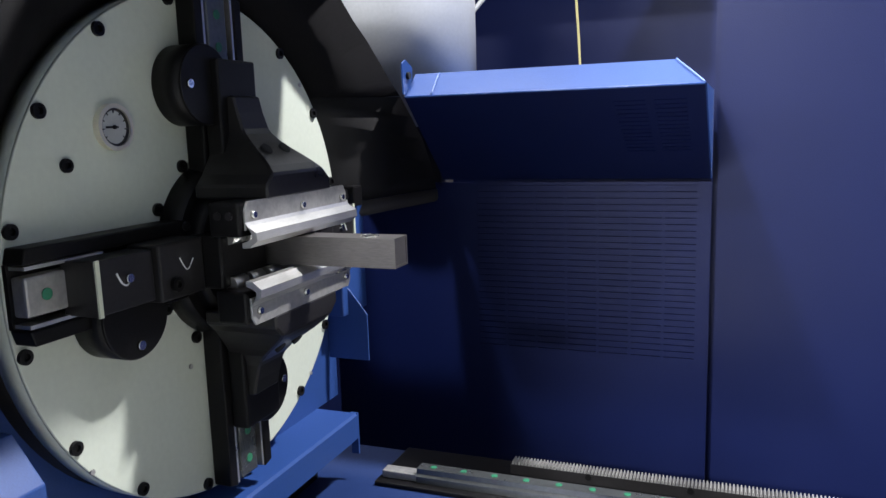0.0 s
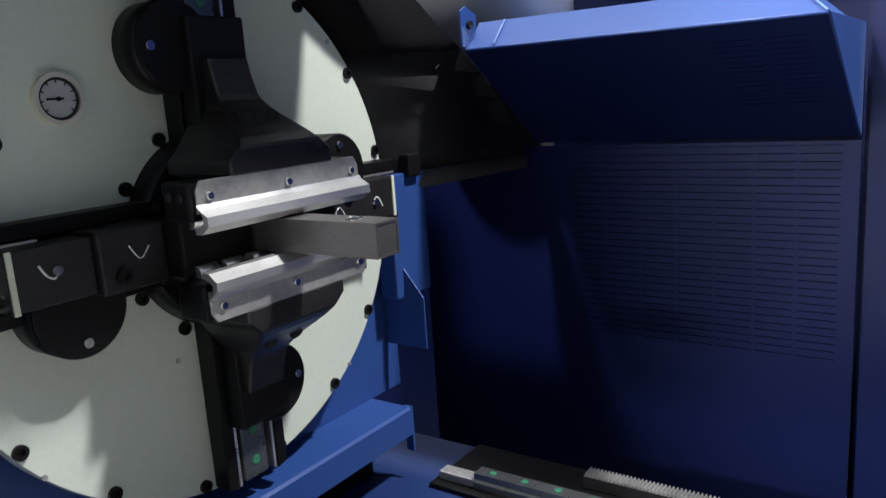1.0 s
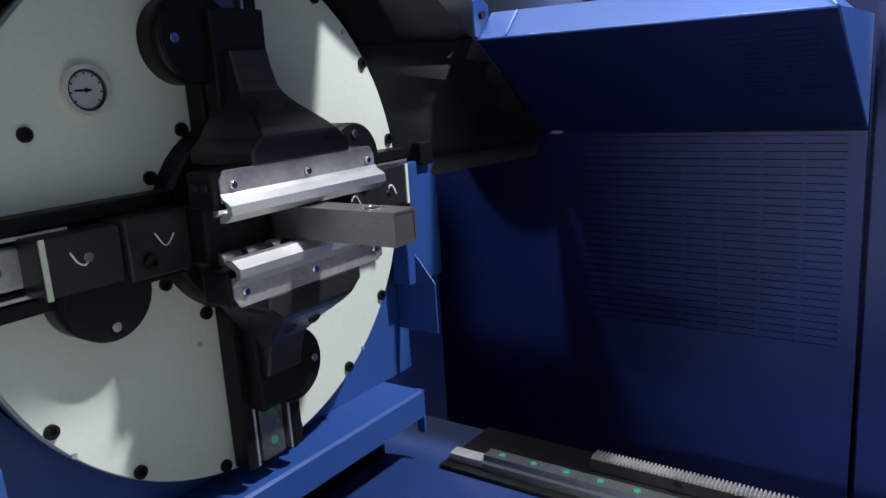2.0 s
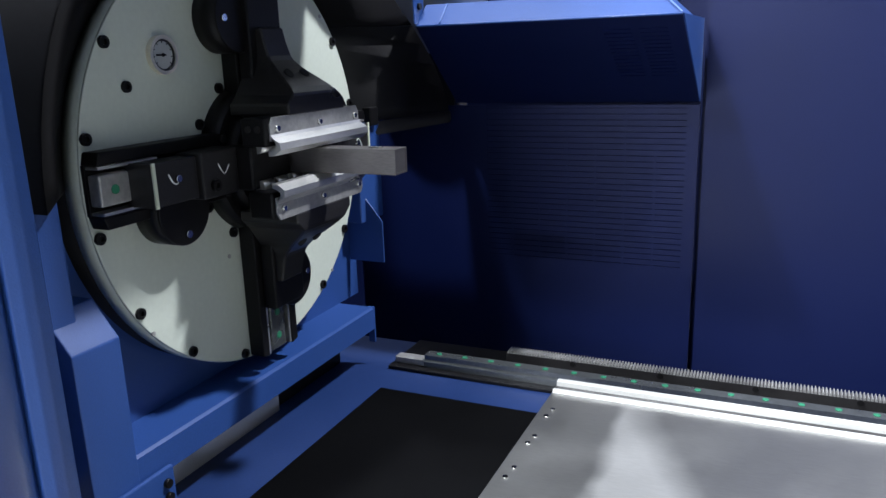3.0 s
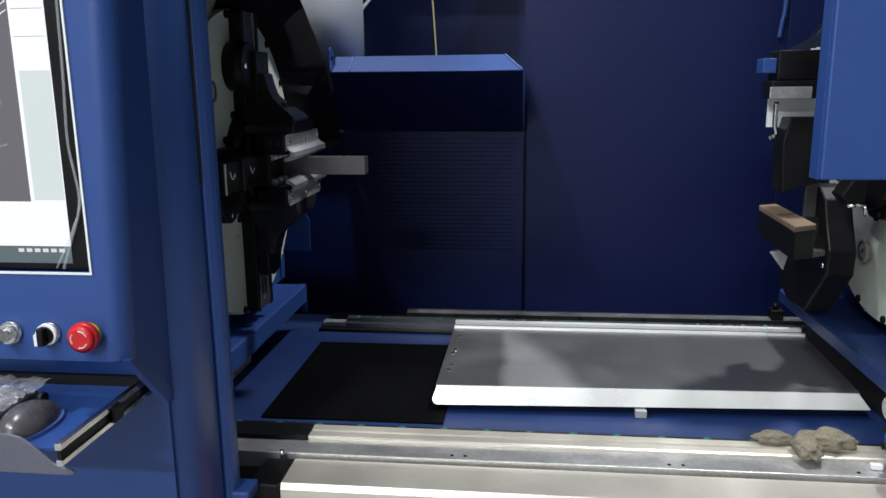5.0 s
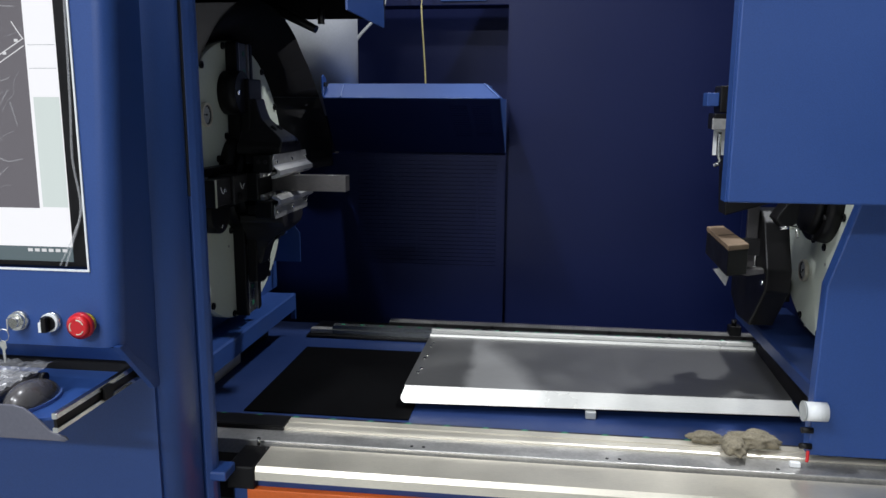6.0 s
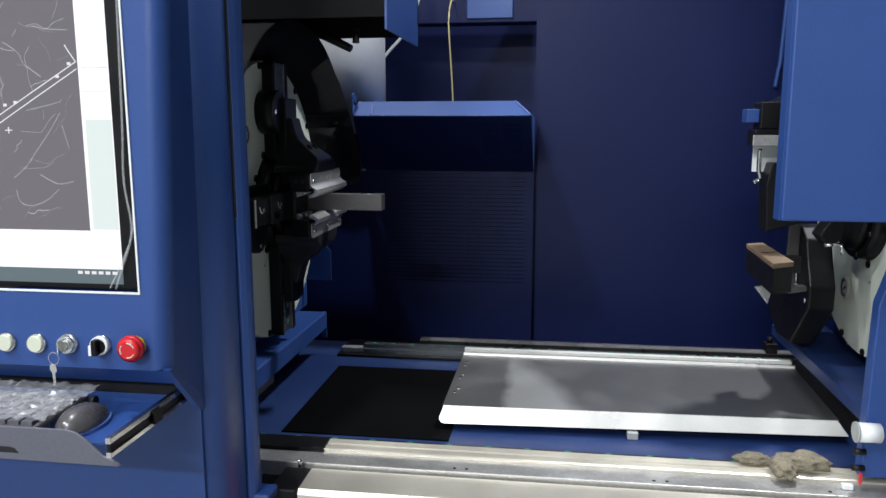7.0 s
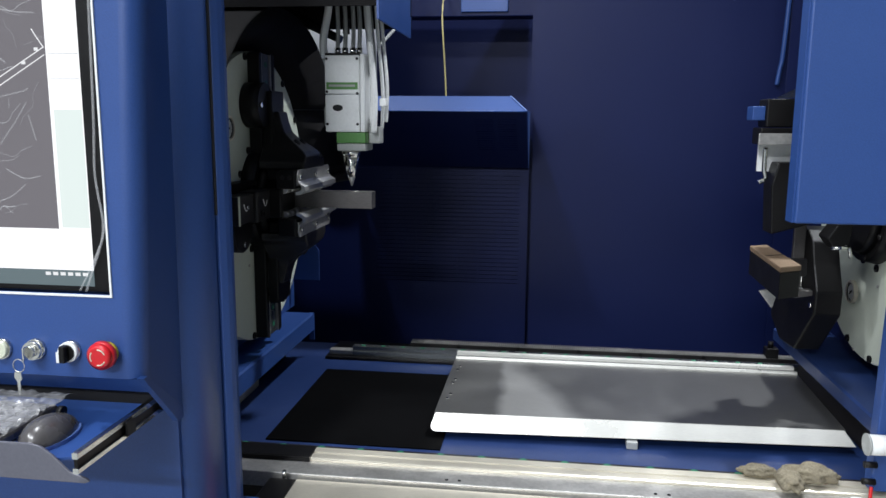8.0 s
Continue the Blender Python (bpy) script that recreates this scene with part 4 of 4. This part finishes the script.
# creased clear film over the screen
FILM = bpy.data.materials.new("clear_film")
FILM.use_nodes = True
fb = FILM.node_tree.nodes["Principled BSDF"]
fb.inputs["Roughness"].default_value, fb.inputs["Base Color"].default_value = 0.3, (0.8, 0.8, 0.8, 1)
fb.inputs["Alpha"].default_value = 0.22
THIN_FILM = FILM.copy()
THIN_FILM.name = "thin_dust_film"
tb_ = THIN_FILM.node_tree.nodes["Principled BSDF"]
tb_.inputs["Alpha"].default_value, tb_.inputs["Roughness"].default_value, tb_.inputs["Base Color"].default_value = 0.34, 0.22, (0.45, 0.45, 0.46, 1)
SMUDGE = FILM.copy()
SMUDGE.name = "faint_film_crease"
SMUDGE.node_tree.nodes["Principled BSDF"].inputs["Alpha"].default_value = 0.10
rng = random.Random(5)
for k in range(46):
    cx, cz = rng.uniform(-0.24, -0.05), rng.uniform(1.19, 1.55)
    ang, ln = rng.uniform(0, math.pi), rng.uniform(0.006, 0.042)
    pts, dx, dz = [], cx, cz
    for q in range(5):
        pts.append((dx, -0.7895 + rng.uniform(0, 0.0006), dz))
        turn = ang + rng.uniform(-0.55, 0.55)
        dx, dz = min(max(dx + 0.5 * ln * math.cos(turn), -0.26), -0.022), min(max(dz + 0.5 * ln * math.sin(turn), 1.182), 1.60)
    part("film_crease", put_pipe(bmesh.new(), pts, rng.uniform(0.0003, 0.0008), 5), SMUDGE if k % 2 else FILM, scr)
for line in (((-0.053, 1.362), (-0.072, 1.335), (-0.095, 1.307), (-0.118, 1.279), (-0.141, 1.261)),
             ((-0.138, 1.242), (-0.134, 1.223), (-0.114, 1.217), (-0.087, 1.226), (-0.065, 1.243)),
             ((-0.094, 1.266), (-0.074, 1.255), (-0.06, 1.252), (-0.039, 1.256)),
             ((-0.14, 1.471), (-0.116, 1.455), (-0.108, 1.439), (-0.089, 1.424), (-0.08, 1.418)),
             ((-0.051, 1.344), (-0.045, 1.321), (-0.042, 1.308)),
             ((-0.087, 1.494), (-0.063, 1.489), (-0.029, 1.487)),
             ((-0.11, 1.366), (-0.079, 1.373), (-0.053, 1.379), (-0.048, 1.384))):
    part("film_crease", put_pipe(bmesh.new(), [(x, -0.7895, z) for x, z in line], 0.0012, 5), SMUDGE, scr)
for x, z in ((-0.032, 1.437), (-0.053, 1.418), (-0.128, 1.379), (-0.146, 1.375)):
    part("line_mark", box(x - 0.003, x + 0.003, -0.7888, -0.7884, z - 0.0022, z + 0.0022), SCREEN_LINE, scr)
part("film_edge", put_pipe(bmesh.new(), [(0.020, -0.790, 1.085), (0.034, -0.791, 1.12), (0.055, -0.792, 1.18), (0.047, -0.791, 1.26), (0.052, -0.792, 1.36), (0.058, -0.791, 1.63)], 0.0018, 6), FILM, scr)
part("film_edge", put_pipe(bmesh.new(), [(0.010, -0.790, 1.086), (0.040, -0.791, 1.14), (0.058, -0.792, 1.19), (0.060, -0.791, 1.30), (0.060, -0.792, 1.63)], 0.0014, 6), FILM, scr)


def put_button(x, z, kind, label):
    """A 22 mm panel control on the console's front."""
    b = part({"stop": "emergency_stop", "knob": "selector_switch", "key": "key_switch", "push": "push_button"}[kind], put_rod(bmesh.new(), (x, -0.802, z), (x, -0.808, z), 0.0165, 0.0155, seg=32), CHROME if kind != "stop" else YELLOW, con, label)
    if kind == "push":
        part("cap", put_rod(bmesh.new(), (x, -0.808, z), (x, -0.813, z), 0.0140, 0.0125, seg=32), IVORY, b)
    elif kind == "knob":
        part("collar", put_rod(bmesh.new(), (x, -0.808, z), (x, -0.814, z), 0.0155, 0.0150, seg=32), WHITE, b)
        bm = put_rod(bmesh.new(), (x, -0.814, z), (x, -0.817, z), 0.012, seg=28)
        put_box(bm, x - 0.0045, x + 0.0045, -0.828, -0.815, z - 0.013, z + 0.013, 0.002)
        part("handle", bm, BLACK, b)
        part("pointer", put_box(bmesh.new(), x - 0.009, x - 0.0046, -0.827, -0.817, z - 0.012, z + 0.004), WHITE, b)
    elif kind == "key":
        bm = put_rod(bmesh.new(), (x, -0.808, z), (x, -0.816, z), 0.0148, 0.0140, seg=32)
        put_rod(bm, (x, -0.816, z), (x, -0.823, z), 0.0095, 0.0090, seg=24)
        part("barrel", bm, CHROME, b)
        bm = put_box(bmesh.new(), x - 0.0012, x + 0.0012, -0.834, -0.823, z - 0.010, z + 0.010, 0.0006)
        part("key", bm, CHROME, b)
        part("key_ring", put_pipe(bmesh.new(), [(x - 0.006 + 0.009 * math.sin(a), -0.836, z - 0.016 + 0.010 * math.cos(a)) for a in [2 * math.pi * q / 8 for q in range(9)]], 0.0008, 6), CHROME, b)
        bm = put_prism(bmesh.new(), [(x - 0.013, z - 0.026), (x - 0.003, z - 0.026), (x - 0.002, z - 0.036), (x - 0.005, z - 0.040), (x - 0.005, z - 0.060), (x - 0.009, z - 0.062), (x - 0.010, z - 0.040), (x - 0.014, z - 0.034)], "y", -0.837, -0.835)
        part("spare_key", bm, CHROME, b)
    else:
        part("collar", put_rod(bmesh.new(), (x, -0.808, z), (x, -0.812, z), 0.0150, seg=32), YELLOW, b)
        bm = put_rod(bmesh.new(), (x, -0.812, z), (x, -0.815, z), 0.013, 0.0195, seg=36)
        put_rod(bm, (x, -0.815, z), (x, -0.825, z), 0.0215, 0.0205, seg=36)
        put_rod(bm, (x, -0.825, z), (x, -0.830, z), 0.0205, 0.0140, seg=36)
        part("mushroom_head", bm, RED, b)
        for q in range(3):
            a0 = 2 * math.pi * q / 3 + 0.4
            part("turn_arrow", put_pipe(bmesh.new(), [(x + 0.0118 * math.cos(a0 + t), -0.8302, z + 0.0118 * math.sin(a0 + t)) for t in (0, 0.4, 0.8, 1.2)], 0.0010, 5), IVORY, b)


put_button(0.056, 0.996, "stop", "red mushroom emergency stop button")
put_button(-0.003, 0.996, "knob", "black selector switch in a white collar")
put_button(-0.060, 0.996, "key", "chrome key switch with hanging keys")
for bx in (-0.116, -0.170, -0.226):
    put_button(bx, 0.994, "push", "ivory push button")

dr = thing("keyboard_shelf", (-0.2, -0.88, 0.87), "blue keyboard shelf pulled out on chrome slides", "shelf")
part("shelf_base", prism([(-0.62, -0.927), (0.040, -0.927), (0.080, -0.915), (0.080, -0.72), (-0.62, -0.72)], "z", 0.880, 0.884), BLUE, dr)
bm = prism([(-0.62, 0.905), (0.012, 0.9055), (0.028, 0.902), (0.044, 0.891), (0.068, 0.868), (0.092, 0.860), (0.096, 0.856), (0.090, 0.853), (-0.62, 0.855)], "y", -0.932, -0.928, bevel=0.0012)
part("front_flap", bm, FLAP, dr, "grey front flap of the shelf")
part("finger_slot", prism([(-0.30, 0.865), (-0.066, 0.865), (-0.072, 0.872), (-0.080, 0.874), (-0.30, 0.874)], "y", -0.9326, -0.9321), RUBBER, dr)
bm = put_box(bmesh.new(), 0.082, 0.0905, -0.945, -0.70, 0.893, 0.902, 0.001)
put_box(bm, 0.082, 0.0905, -0.945, -0.70, 0.872, 0.880, 0.001)
sl = part("slide", bm, CHROME, dr, "chrome ball-bearing slide")
part("slide_channel", box(0.083, 0.0880, -0.942, -0.70, 0.8802, 0.8928), BLACK, sl)
part("slide_stop", box(0.0907, 0.095, -0.83, -0.805, 0.876, 0.898, bevel=0.001), BLACK, sl)
kb = thing("keyboard", (-0.22, -0.88, 0.884), "grey keyboard under creased clear film on the pulled-out shelf", "keyboard")
part("case", box(-0.52, -0.045, -0.925, -0.782, 0.8842, 0.902, bevel=0.005), SMOKE, kb)
key_me = None
for r in range(5):
    for c in range(21):
        bm = put_prism(bmesh.new(), [(-0.009, -0.009), (0.009, -0.009), (0.009, 0.009), (-0.009, 0.009)], "z", 0, 0.006)
        if key_me is None:
            key_me = mesh_of("key", bm, KEYCAP)
        else:
            bm.free()
        k_ = new("key", key_me)
        k_.parent = kb
        k_.location = Vector((-0.505 + c * 0.0222, -0.908 + r * 0.0245, 0.9021)) - ORIGIN[kb]
for q in range(22):
    cx, cy = rng.uniform(-0.24, -0.05), rng.uniform(-0.92, -0.80)
    a = rng.uniform(0, math.pi)
    pts = [(cx + 0.022 * t * math.cos(a + t * 0.6), cy + 0.016 * t * math.sin(a + t * 0.6), 0.910 + 0.003 * math.cos(3 * t)) for t in (-1, -0.3, 0.4, 1)]
    part("film_crease", put_pipe(bmesh.new(), pts, rng.uniform(0.0008, 0.002), 5), FILM, kb)
bm = bmesh.new()
nx, ny = 60, 36
sheet = [[bm.verts.new((-0.36 + 0.335 * i / nx, -0.926 + 0.150 * j / ny, 0.9135 + 0.010 * abs(noise.noise(Vector((i * 0.33, j * 0.27, 0.5)))) + 0.006 * abs(noise.noise(Vector((i * 0.9, j * 0.8, 3.0)))))) for j in range(ny + 1)] for i in range(nx + 1)]
for i in range(nx):
    for j in range(ny):
        bm.faces.new((sheet[i][j], sheet[i + 1][j], sheet[i + 1][j + 1], sheet[i][j + 1]))
part("dust_film", bm, THIN_FILM, kb, "creased clear dust film")
ms = thing("mouse", (-0.005, -0.865, 0.884), "grey computer mouse with a pale rim on the pulled-out shelf", "mouse")
bm = bmesh.new()
bmesh.ops.create_uvsphere(bm, u_segments=28, v_segments=16, radius=1)
for v in bm.verts:
    x, y, z = v.co
    v.co = (-0.002 + 0.031 * x * (1 - 0.10 * y), -0.868 + 0.055 * y, 0.8865 + max(z, -0.05) * 0.034 * (1 - 0.18 * y))
for f in bm.faces:
    f.smooth = True
part("shell", bm, SMOKE, ms)
bm = bmesh.new()
put_prism(bm, [(-0.002 + 0.0325 * math.cos(a), -0.868 + 0.0565 * math.sin(a)) for a in [2 * math.pi * k / 32 for k in range(32)]], "z", 0.8842, 0.890)
part("rim", bm, BLUE_EDGE, ms)
part("wheel", put_rod(bmesh.new(), (-0.006, -0.838, 0.914), (0.002, -0.838, 0.914), 0.008, seg=18), BLACK, ms)

# ---- tailstock side ----
ts = thing("tailstock_housing", (1.5, CY, ZB), "blue tailstock housing with a tall front shield", "machine housing")
# the shield's unseen top is added height for shading the console cheek
part("front_shield", box(1.081, 1.80, -0.586, -0.578, 1.186, 2.62, bevel=0.003), BLUE, ts, "flat blue front shield panel")
part("shield_return", box(1.079, 1.083, -0.577, -0.545, 1.186, 1.80), BLUE, ts)
# two unseen boxes added to keep the rear lamp off the console cheek
part("upper_shade_case", box(1.082, 1.80, -0.577, -0.32, 1.80, 2.549), BLUE, ts)
part("head_shade_case", box(1.082, 1.80, -0.577, 0.20, 2.55, 3.0, bevel=0.004), BLUE, ts)
part("lower_shield", prism([(1.308, 0.668), (1.80, 0.668), (1.80, 1.22), (1.368, 1.22), (1.366, 1.19), (1.314, 1.01)], "y", -0.412, -0.38, bevel=0.003), BLUE, ts)
# darker deck blue on this ledge stands in for the tailstock's shadow
part("ledge", prism([(1.345, 0.740), (1.345, 0.768), (1.350, 0.772), (1.62, 0.772), (1.62, 0.764), (1.352, 0.764), (1.352, 0.740)], "y", -0.378, 0.36), DECK, ts, "blue folded ledge under the chuck, shade put in its paint")
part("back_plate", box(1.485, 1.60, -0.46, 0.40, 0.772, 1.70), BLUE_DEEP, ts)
part("underframe", box(1.40, 1.60, -0.36, 0.30, ZB + 0.0005, 0.763), BLACK_SHEET, ts)
drum = part("motor_drum", put_rod(bmesh.new(), (1.290, -0.428, 0.766), (1.330, -0.428, 0.766), 0.0185, seg=36), WHITE, ts, "white round motor cap")
part("drum_ring", put_rod(bmesh.new(), (1.286, -0.428, 0.766), (1.2895, -0.428, 0.766), 0.0198, seg=36), GREY, drum)
for q in range(3):
    part("bolt", put_rod(bmesh.new(), (1.290, -0.418, 0.690 + 0.033 * q), (1.312, -0.418, 0.690 + 0.033 * q), 0.006, seg=12), BLACK, ts)
part("red_tag", box(1.302, 1.308, -0.425, -0.419, 0.658, 0.682, bevel=0.002), RED, ts)
part("terminal", box(1.385, 1.415, -0.365, -0.350, 1.166, 1.184, bevel=0.002), WHITE, ts)
part("terminal", box(1.276, 1.296, -0.420, -0.408, 0.6435, 0.654, bevel=0.002), WHITE, ts)
build_chuck("tailstock_chuck", (1.43, CY, CZ + 0.005), "pale enamelled round chuck plate at the tailstock", spin=40, flip=True, gauge=(-0.204, -0.103), wide=False)
tj = thing("tailstock_jaw", (1.33, 0.02, 0.83), "black tailstock jaw arm with a grey plate behind", "jaw")
part("arm", prism([(0.075, 1.100), (0.016, 1.098), (-0.020, 1.075), (-0.038, 1.030), (-0.070, 0.969), (-0.067, 0.916), (-0.010, 0.858), (0.045, 0.803), (0.16, 0.795), (0.245, 0.834), (0.250, 0.892), (0.170, 0.925), (0.085, 0.945), (0.070, 1.000)], "x", 1.300, 1.358, bevel=0.004), BLACK, tj)
part("arm_foot", box(1.358, 1.428, 0.150, 0.24, 0.84, 0.90, bevel=0.003), BLACK, tj)
part("grey_plate", box(1.272, 1.299, 0.020, 0.030, 0.950, 1.135, bevel=0.002), TUBE, tj)
part("grey_gusset", prism([(1.184, 0.963), (1.204, 0.969), (1.224, 0.965), (1.214, 0.924)], "y", -0.055, -0.045, bevel=0.001), PLATE, tj)
part("grey_shelf", prism([(1.2245, 0.968), (1.299, 0.968), (1.299, 0.957), (1.262, 0.950), (1.2245, 0.957)], "y", -0.055, -0.030, bevel=0.001), TUBE, tj)
part("screw_head", rod((1.310, -0.042, 0.935), (1.310, -0.050, 0.935), 0.006, seg=12), CHROME, tj)
part("elbow", prism([(1.300, 1.095), (1.328, 1.140), (1.352, 1.135), (1.345, 1.085), (1.320, 1.070)], "y", -0.11, -0.05, bevel=0.003), BLACK, tj)
part("clip", box(1.292, 1.300, -0.012, 0.022, 0.950, 0.960, bevel=0.002), WHITE, tj)
part("pull_rod", rod((1.297, 0.026, 1.050), (1.297, 0.020, 0.962), 0.0025, seg=10), CHROME, tj)
part("screw_head", rod((1.2995, -0.052, 0.935), (1.294, -0.052, 0.935), 0.006, seg=12), CHROME, tj)
part("elbow_pin", rod((1.310, -0.112, 1.075), (1.345, -0.112, 1.078), 0.004, seg=10), CHROME, tj)
part("elbow_pin", rod((1.345, -0.112, 1.078), (1.350, -0.112, 1.055), 0.004, seg=10), CHROME, tj)
bar = thing("brown_bar", (1.20, -0.08, 0.98), "dark bar with a rust-brown top across the jaw", "bar")
part("bar_body", prism([(1.183, 0.044), (1.226, 0.066), (1.222, -0.198), (1.173, -0.230)], "z", 0.984, 1.0398, bevel=0.002), BLACK, bar)
part("bar_top", prism([(1.182, 0.045), (1.227, 0.067), (1.223, -0.199), (1.172, -0.231)], "z", 1.0402, 1.052, bevel=0.002), BRASSY, bar, "rust-brown top plate")
part("bar_groove", prism([(1.180, -0.092), (1.224, -0.072), (1.224, -0.077), (1.180, -0.097)], "z", 1.0521, 1.0528), BLACK, bar)
part("bar_mount", box(1.2275, 1.300, 0.0, 0.019, 0.99, 1.03), GUN, bar)
# upper bracket group of the tailstock
ub = thing("upper_bracket", (1.25, 0.0, 1.2), "black upper jaw bracket with blue end box and white panel", "machine bracket")
part("blue_box", box(1.150, 1.1775, -0.02, 0.03, 1.345, 1.376, bevel=0.002), BLUE, ub)
part("block", box(1.178, 1.300, -0.03, 0.04, 1.330, 1.392, bevel=0.003), BLACK, ub)
part("long_block", box(1.165, 1.300, -0.04, 0.03, 1.292, 1.329, bevel=0.003), BLACK, ub)
part("grey_plate", box(1.160, 1.245, -0.048, -0.041, 1.292, 1.317, bevel=0.002), PLATE, ub)
part("white_panel", box(1.182, 1.305, 0.03, 0.04, 1.229, 1.2915), WHITE, ub, "white panel behind the bracket")
part("white_clip", box(1.268, 1.300, 0.042, 0.052, 1.335, 1.400), WHITE, ub)
part("lower_block", prism([(1.212, 1.252), (1.300, 1.252), (1.306, 1.12), (1.206, 1.09), (1.200, 1.20)], "y", -0.03, 0.04, bevel=0.003), BLACK, ub)
part("hook", put_pipe(bmesh.new(), [(1.186, -0.01, 1.285), (1.186, -0.01, 1.235), (1.190, -0.01, 1.215), (1.176, -0.01, 1.206)], 0.005), CHROME, ub)
part("strap", band([((1.196, -0.03, 1.393), (1.250, -0.03, 1.395)), ((1.240, -0.02, 1.415), (1.278, -0.02, 1.416)), ((1.276, 0.0, 1.455), (1.304, 0.0, 1.452)), ((1.296, 0.02, 1.56), (1.322, 0.02, 1.56))], 0.003), CHROME, ub, "bright film strap")
bm = put_pipe(bmesh.new(), [(1.430, 0.8195, 1.46), (1.436, 0.8195, 1.51), (1.442, 0.8195, 1.56), (1.452, 0.8220, 1.80), (1.454, 0.8220, 1.93)], 0.007)
solid("blue_conduit", bm, BLUE, (1.430, 0.82, 1.46), "pale blue conduit down the back wall", "conduit")

# rag on the front rail
bm = bmesh.new()
rg = random.Random(3)


def rag_lump(cx, cy, cz, rx, ry, rz, seed, pleat):
    tmp = bmesh.new()
    bmesh.ops.create_icosphere(tmp, subdivisions=4, radius=1)
    for v in tmp.verts:
        d = v.co.copy()
        n = noise.noise(d * 1.9 + Vector((seed, 0, 0))) * 0.30 + noise.noise(d * 5 + Vector((0, seed, 0))) * 0.06
        fold = pleat * math.sin(11 * d.y + 3 * d.x + 7 * d.z + 6 * n)
        s = 1 + n + fold
        v.co = Vector((cx + rx * d.x * s, cy + ry * d.y * s, max(cz + rz * d.z * s, 0.6535)))
    for f in tmp.faces:
        f.smooth = True
    join(bm, tmp)


rag_lump(1.224, -0.350, 0.666, 0.048, 0.027, 0.020, 1, 0.085)
rag_lump(1.176, -0.375, 0.663, 0.022, 0.040, 0.018, 7, 0.07)
rag_lump(1.128, -0.342, 0.662, 0.036, 0.017, 0.013, 13, 0.04)
solid("cleaning_rag", bm, RAG, (1.16, -0.35, 0.662), "crumpled oily grey cleaning rag on the rail", "rag")

# lamp housings, unseen: one added over each light, the fill lights too
for k, (lx, ly, watts, sx, sy) in enumerate(HALL_LAMPS):
    lf = thing("added_ceiling_lamp", (lx, ly, 4.0), "unseen white ceiling lamp housing, added over each light", "lamp", "lamps of the hall")
    part("lamp_body", box(lx - sx / 2, lx + sx / 2, ly - sy / 2, ly + sy / 2, 4.02, 4.10, bevel=0.004), WHITE, lf)
    part("hanger", rod((lx, ly, 4.10), (lx, ly, 4.40), 0.01), GREY, lf)


# ---- what moves ----
def motions():
    drop = ((0, 0.44), (7.2, 0.44), (7.3, 0.365), (7.4, 0.264), (7.5, 0.190), (7.6, 0.122), (7.7, 0.072), (7.8, 0.017), (7.9, 0.003), (8.0, 0.0))
    walk(head, [(t, pose(HX - 0.006, HY, 1.183 + dz)) for t, dz in drop])


motions()
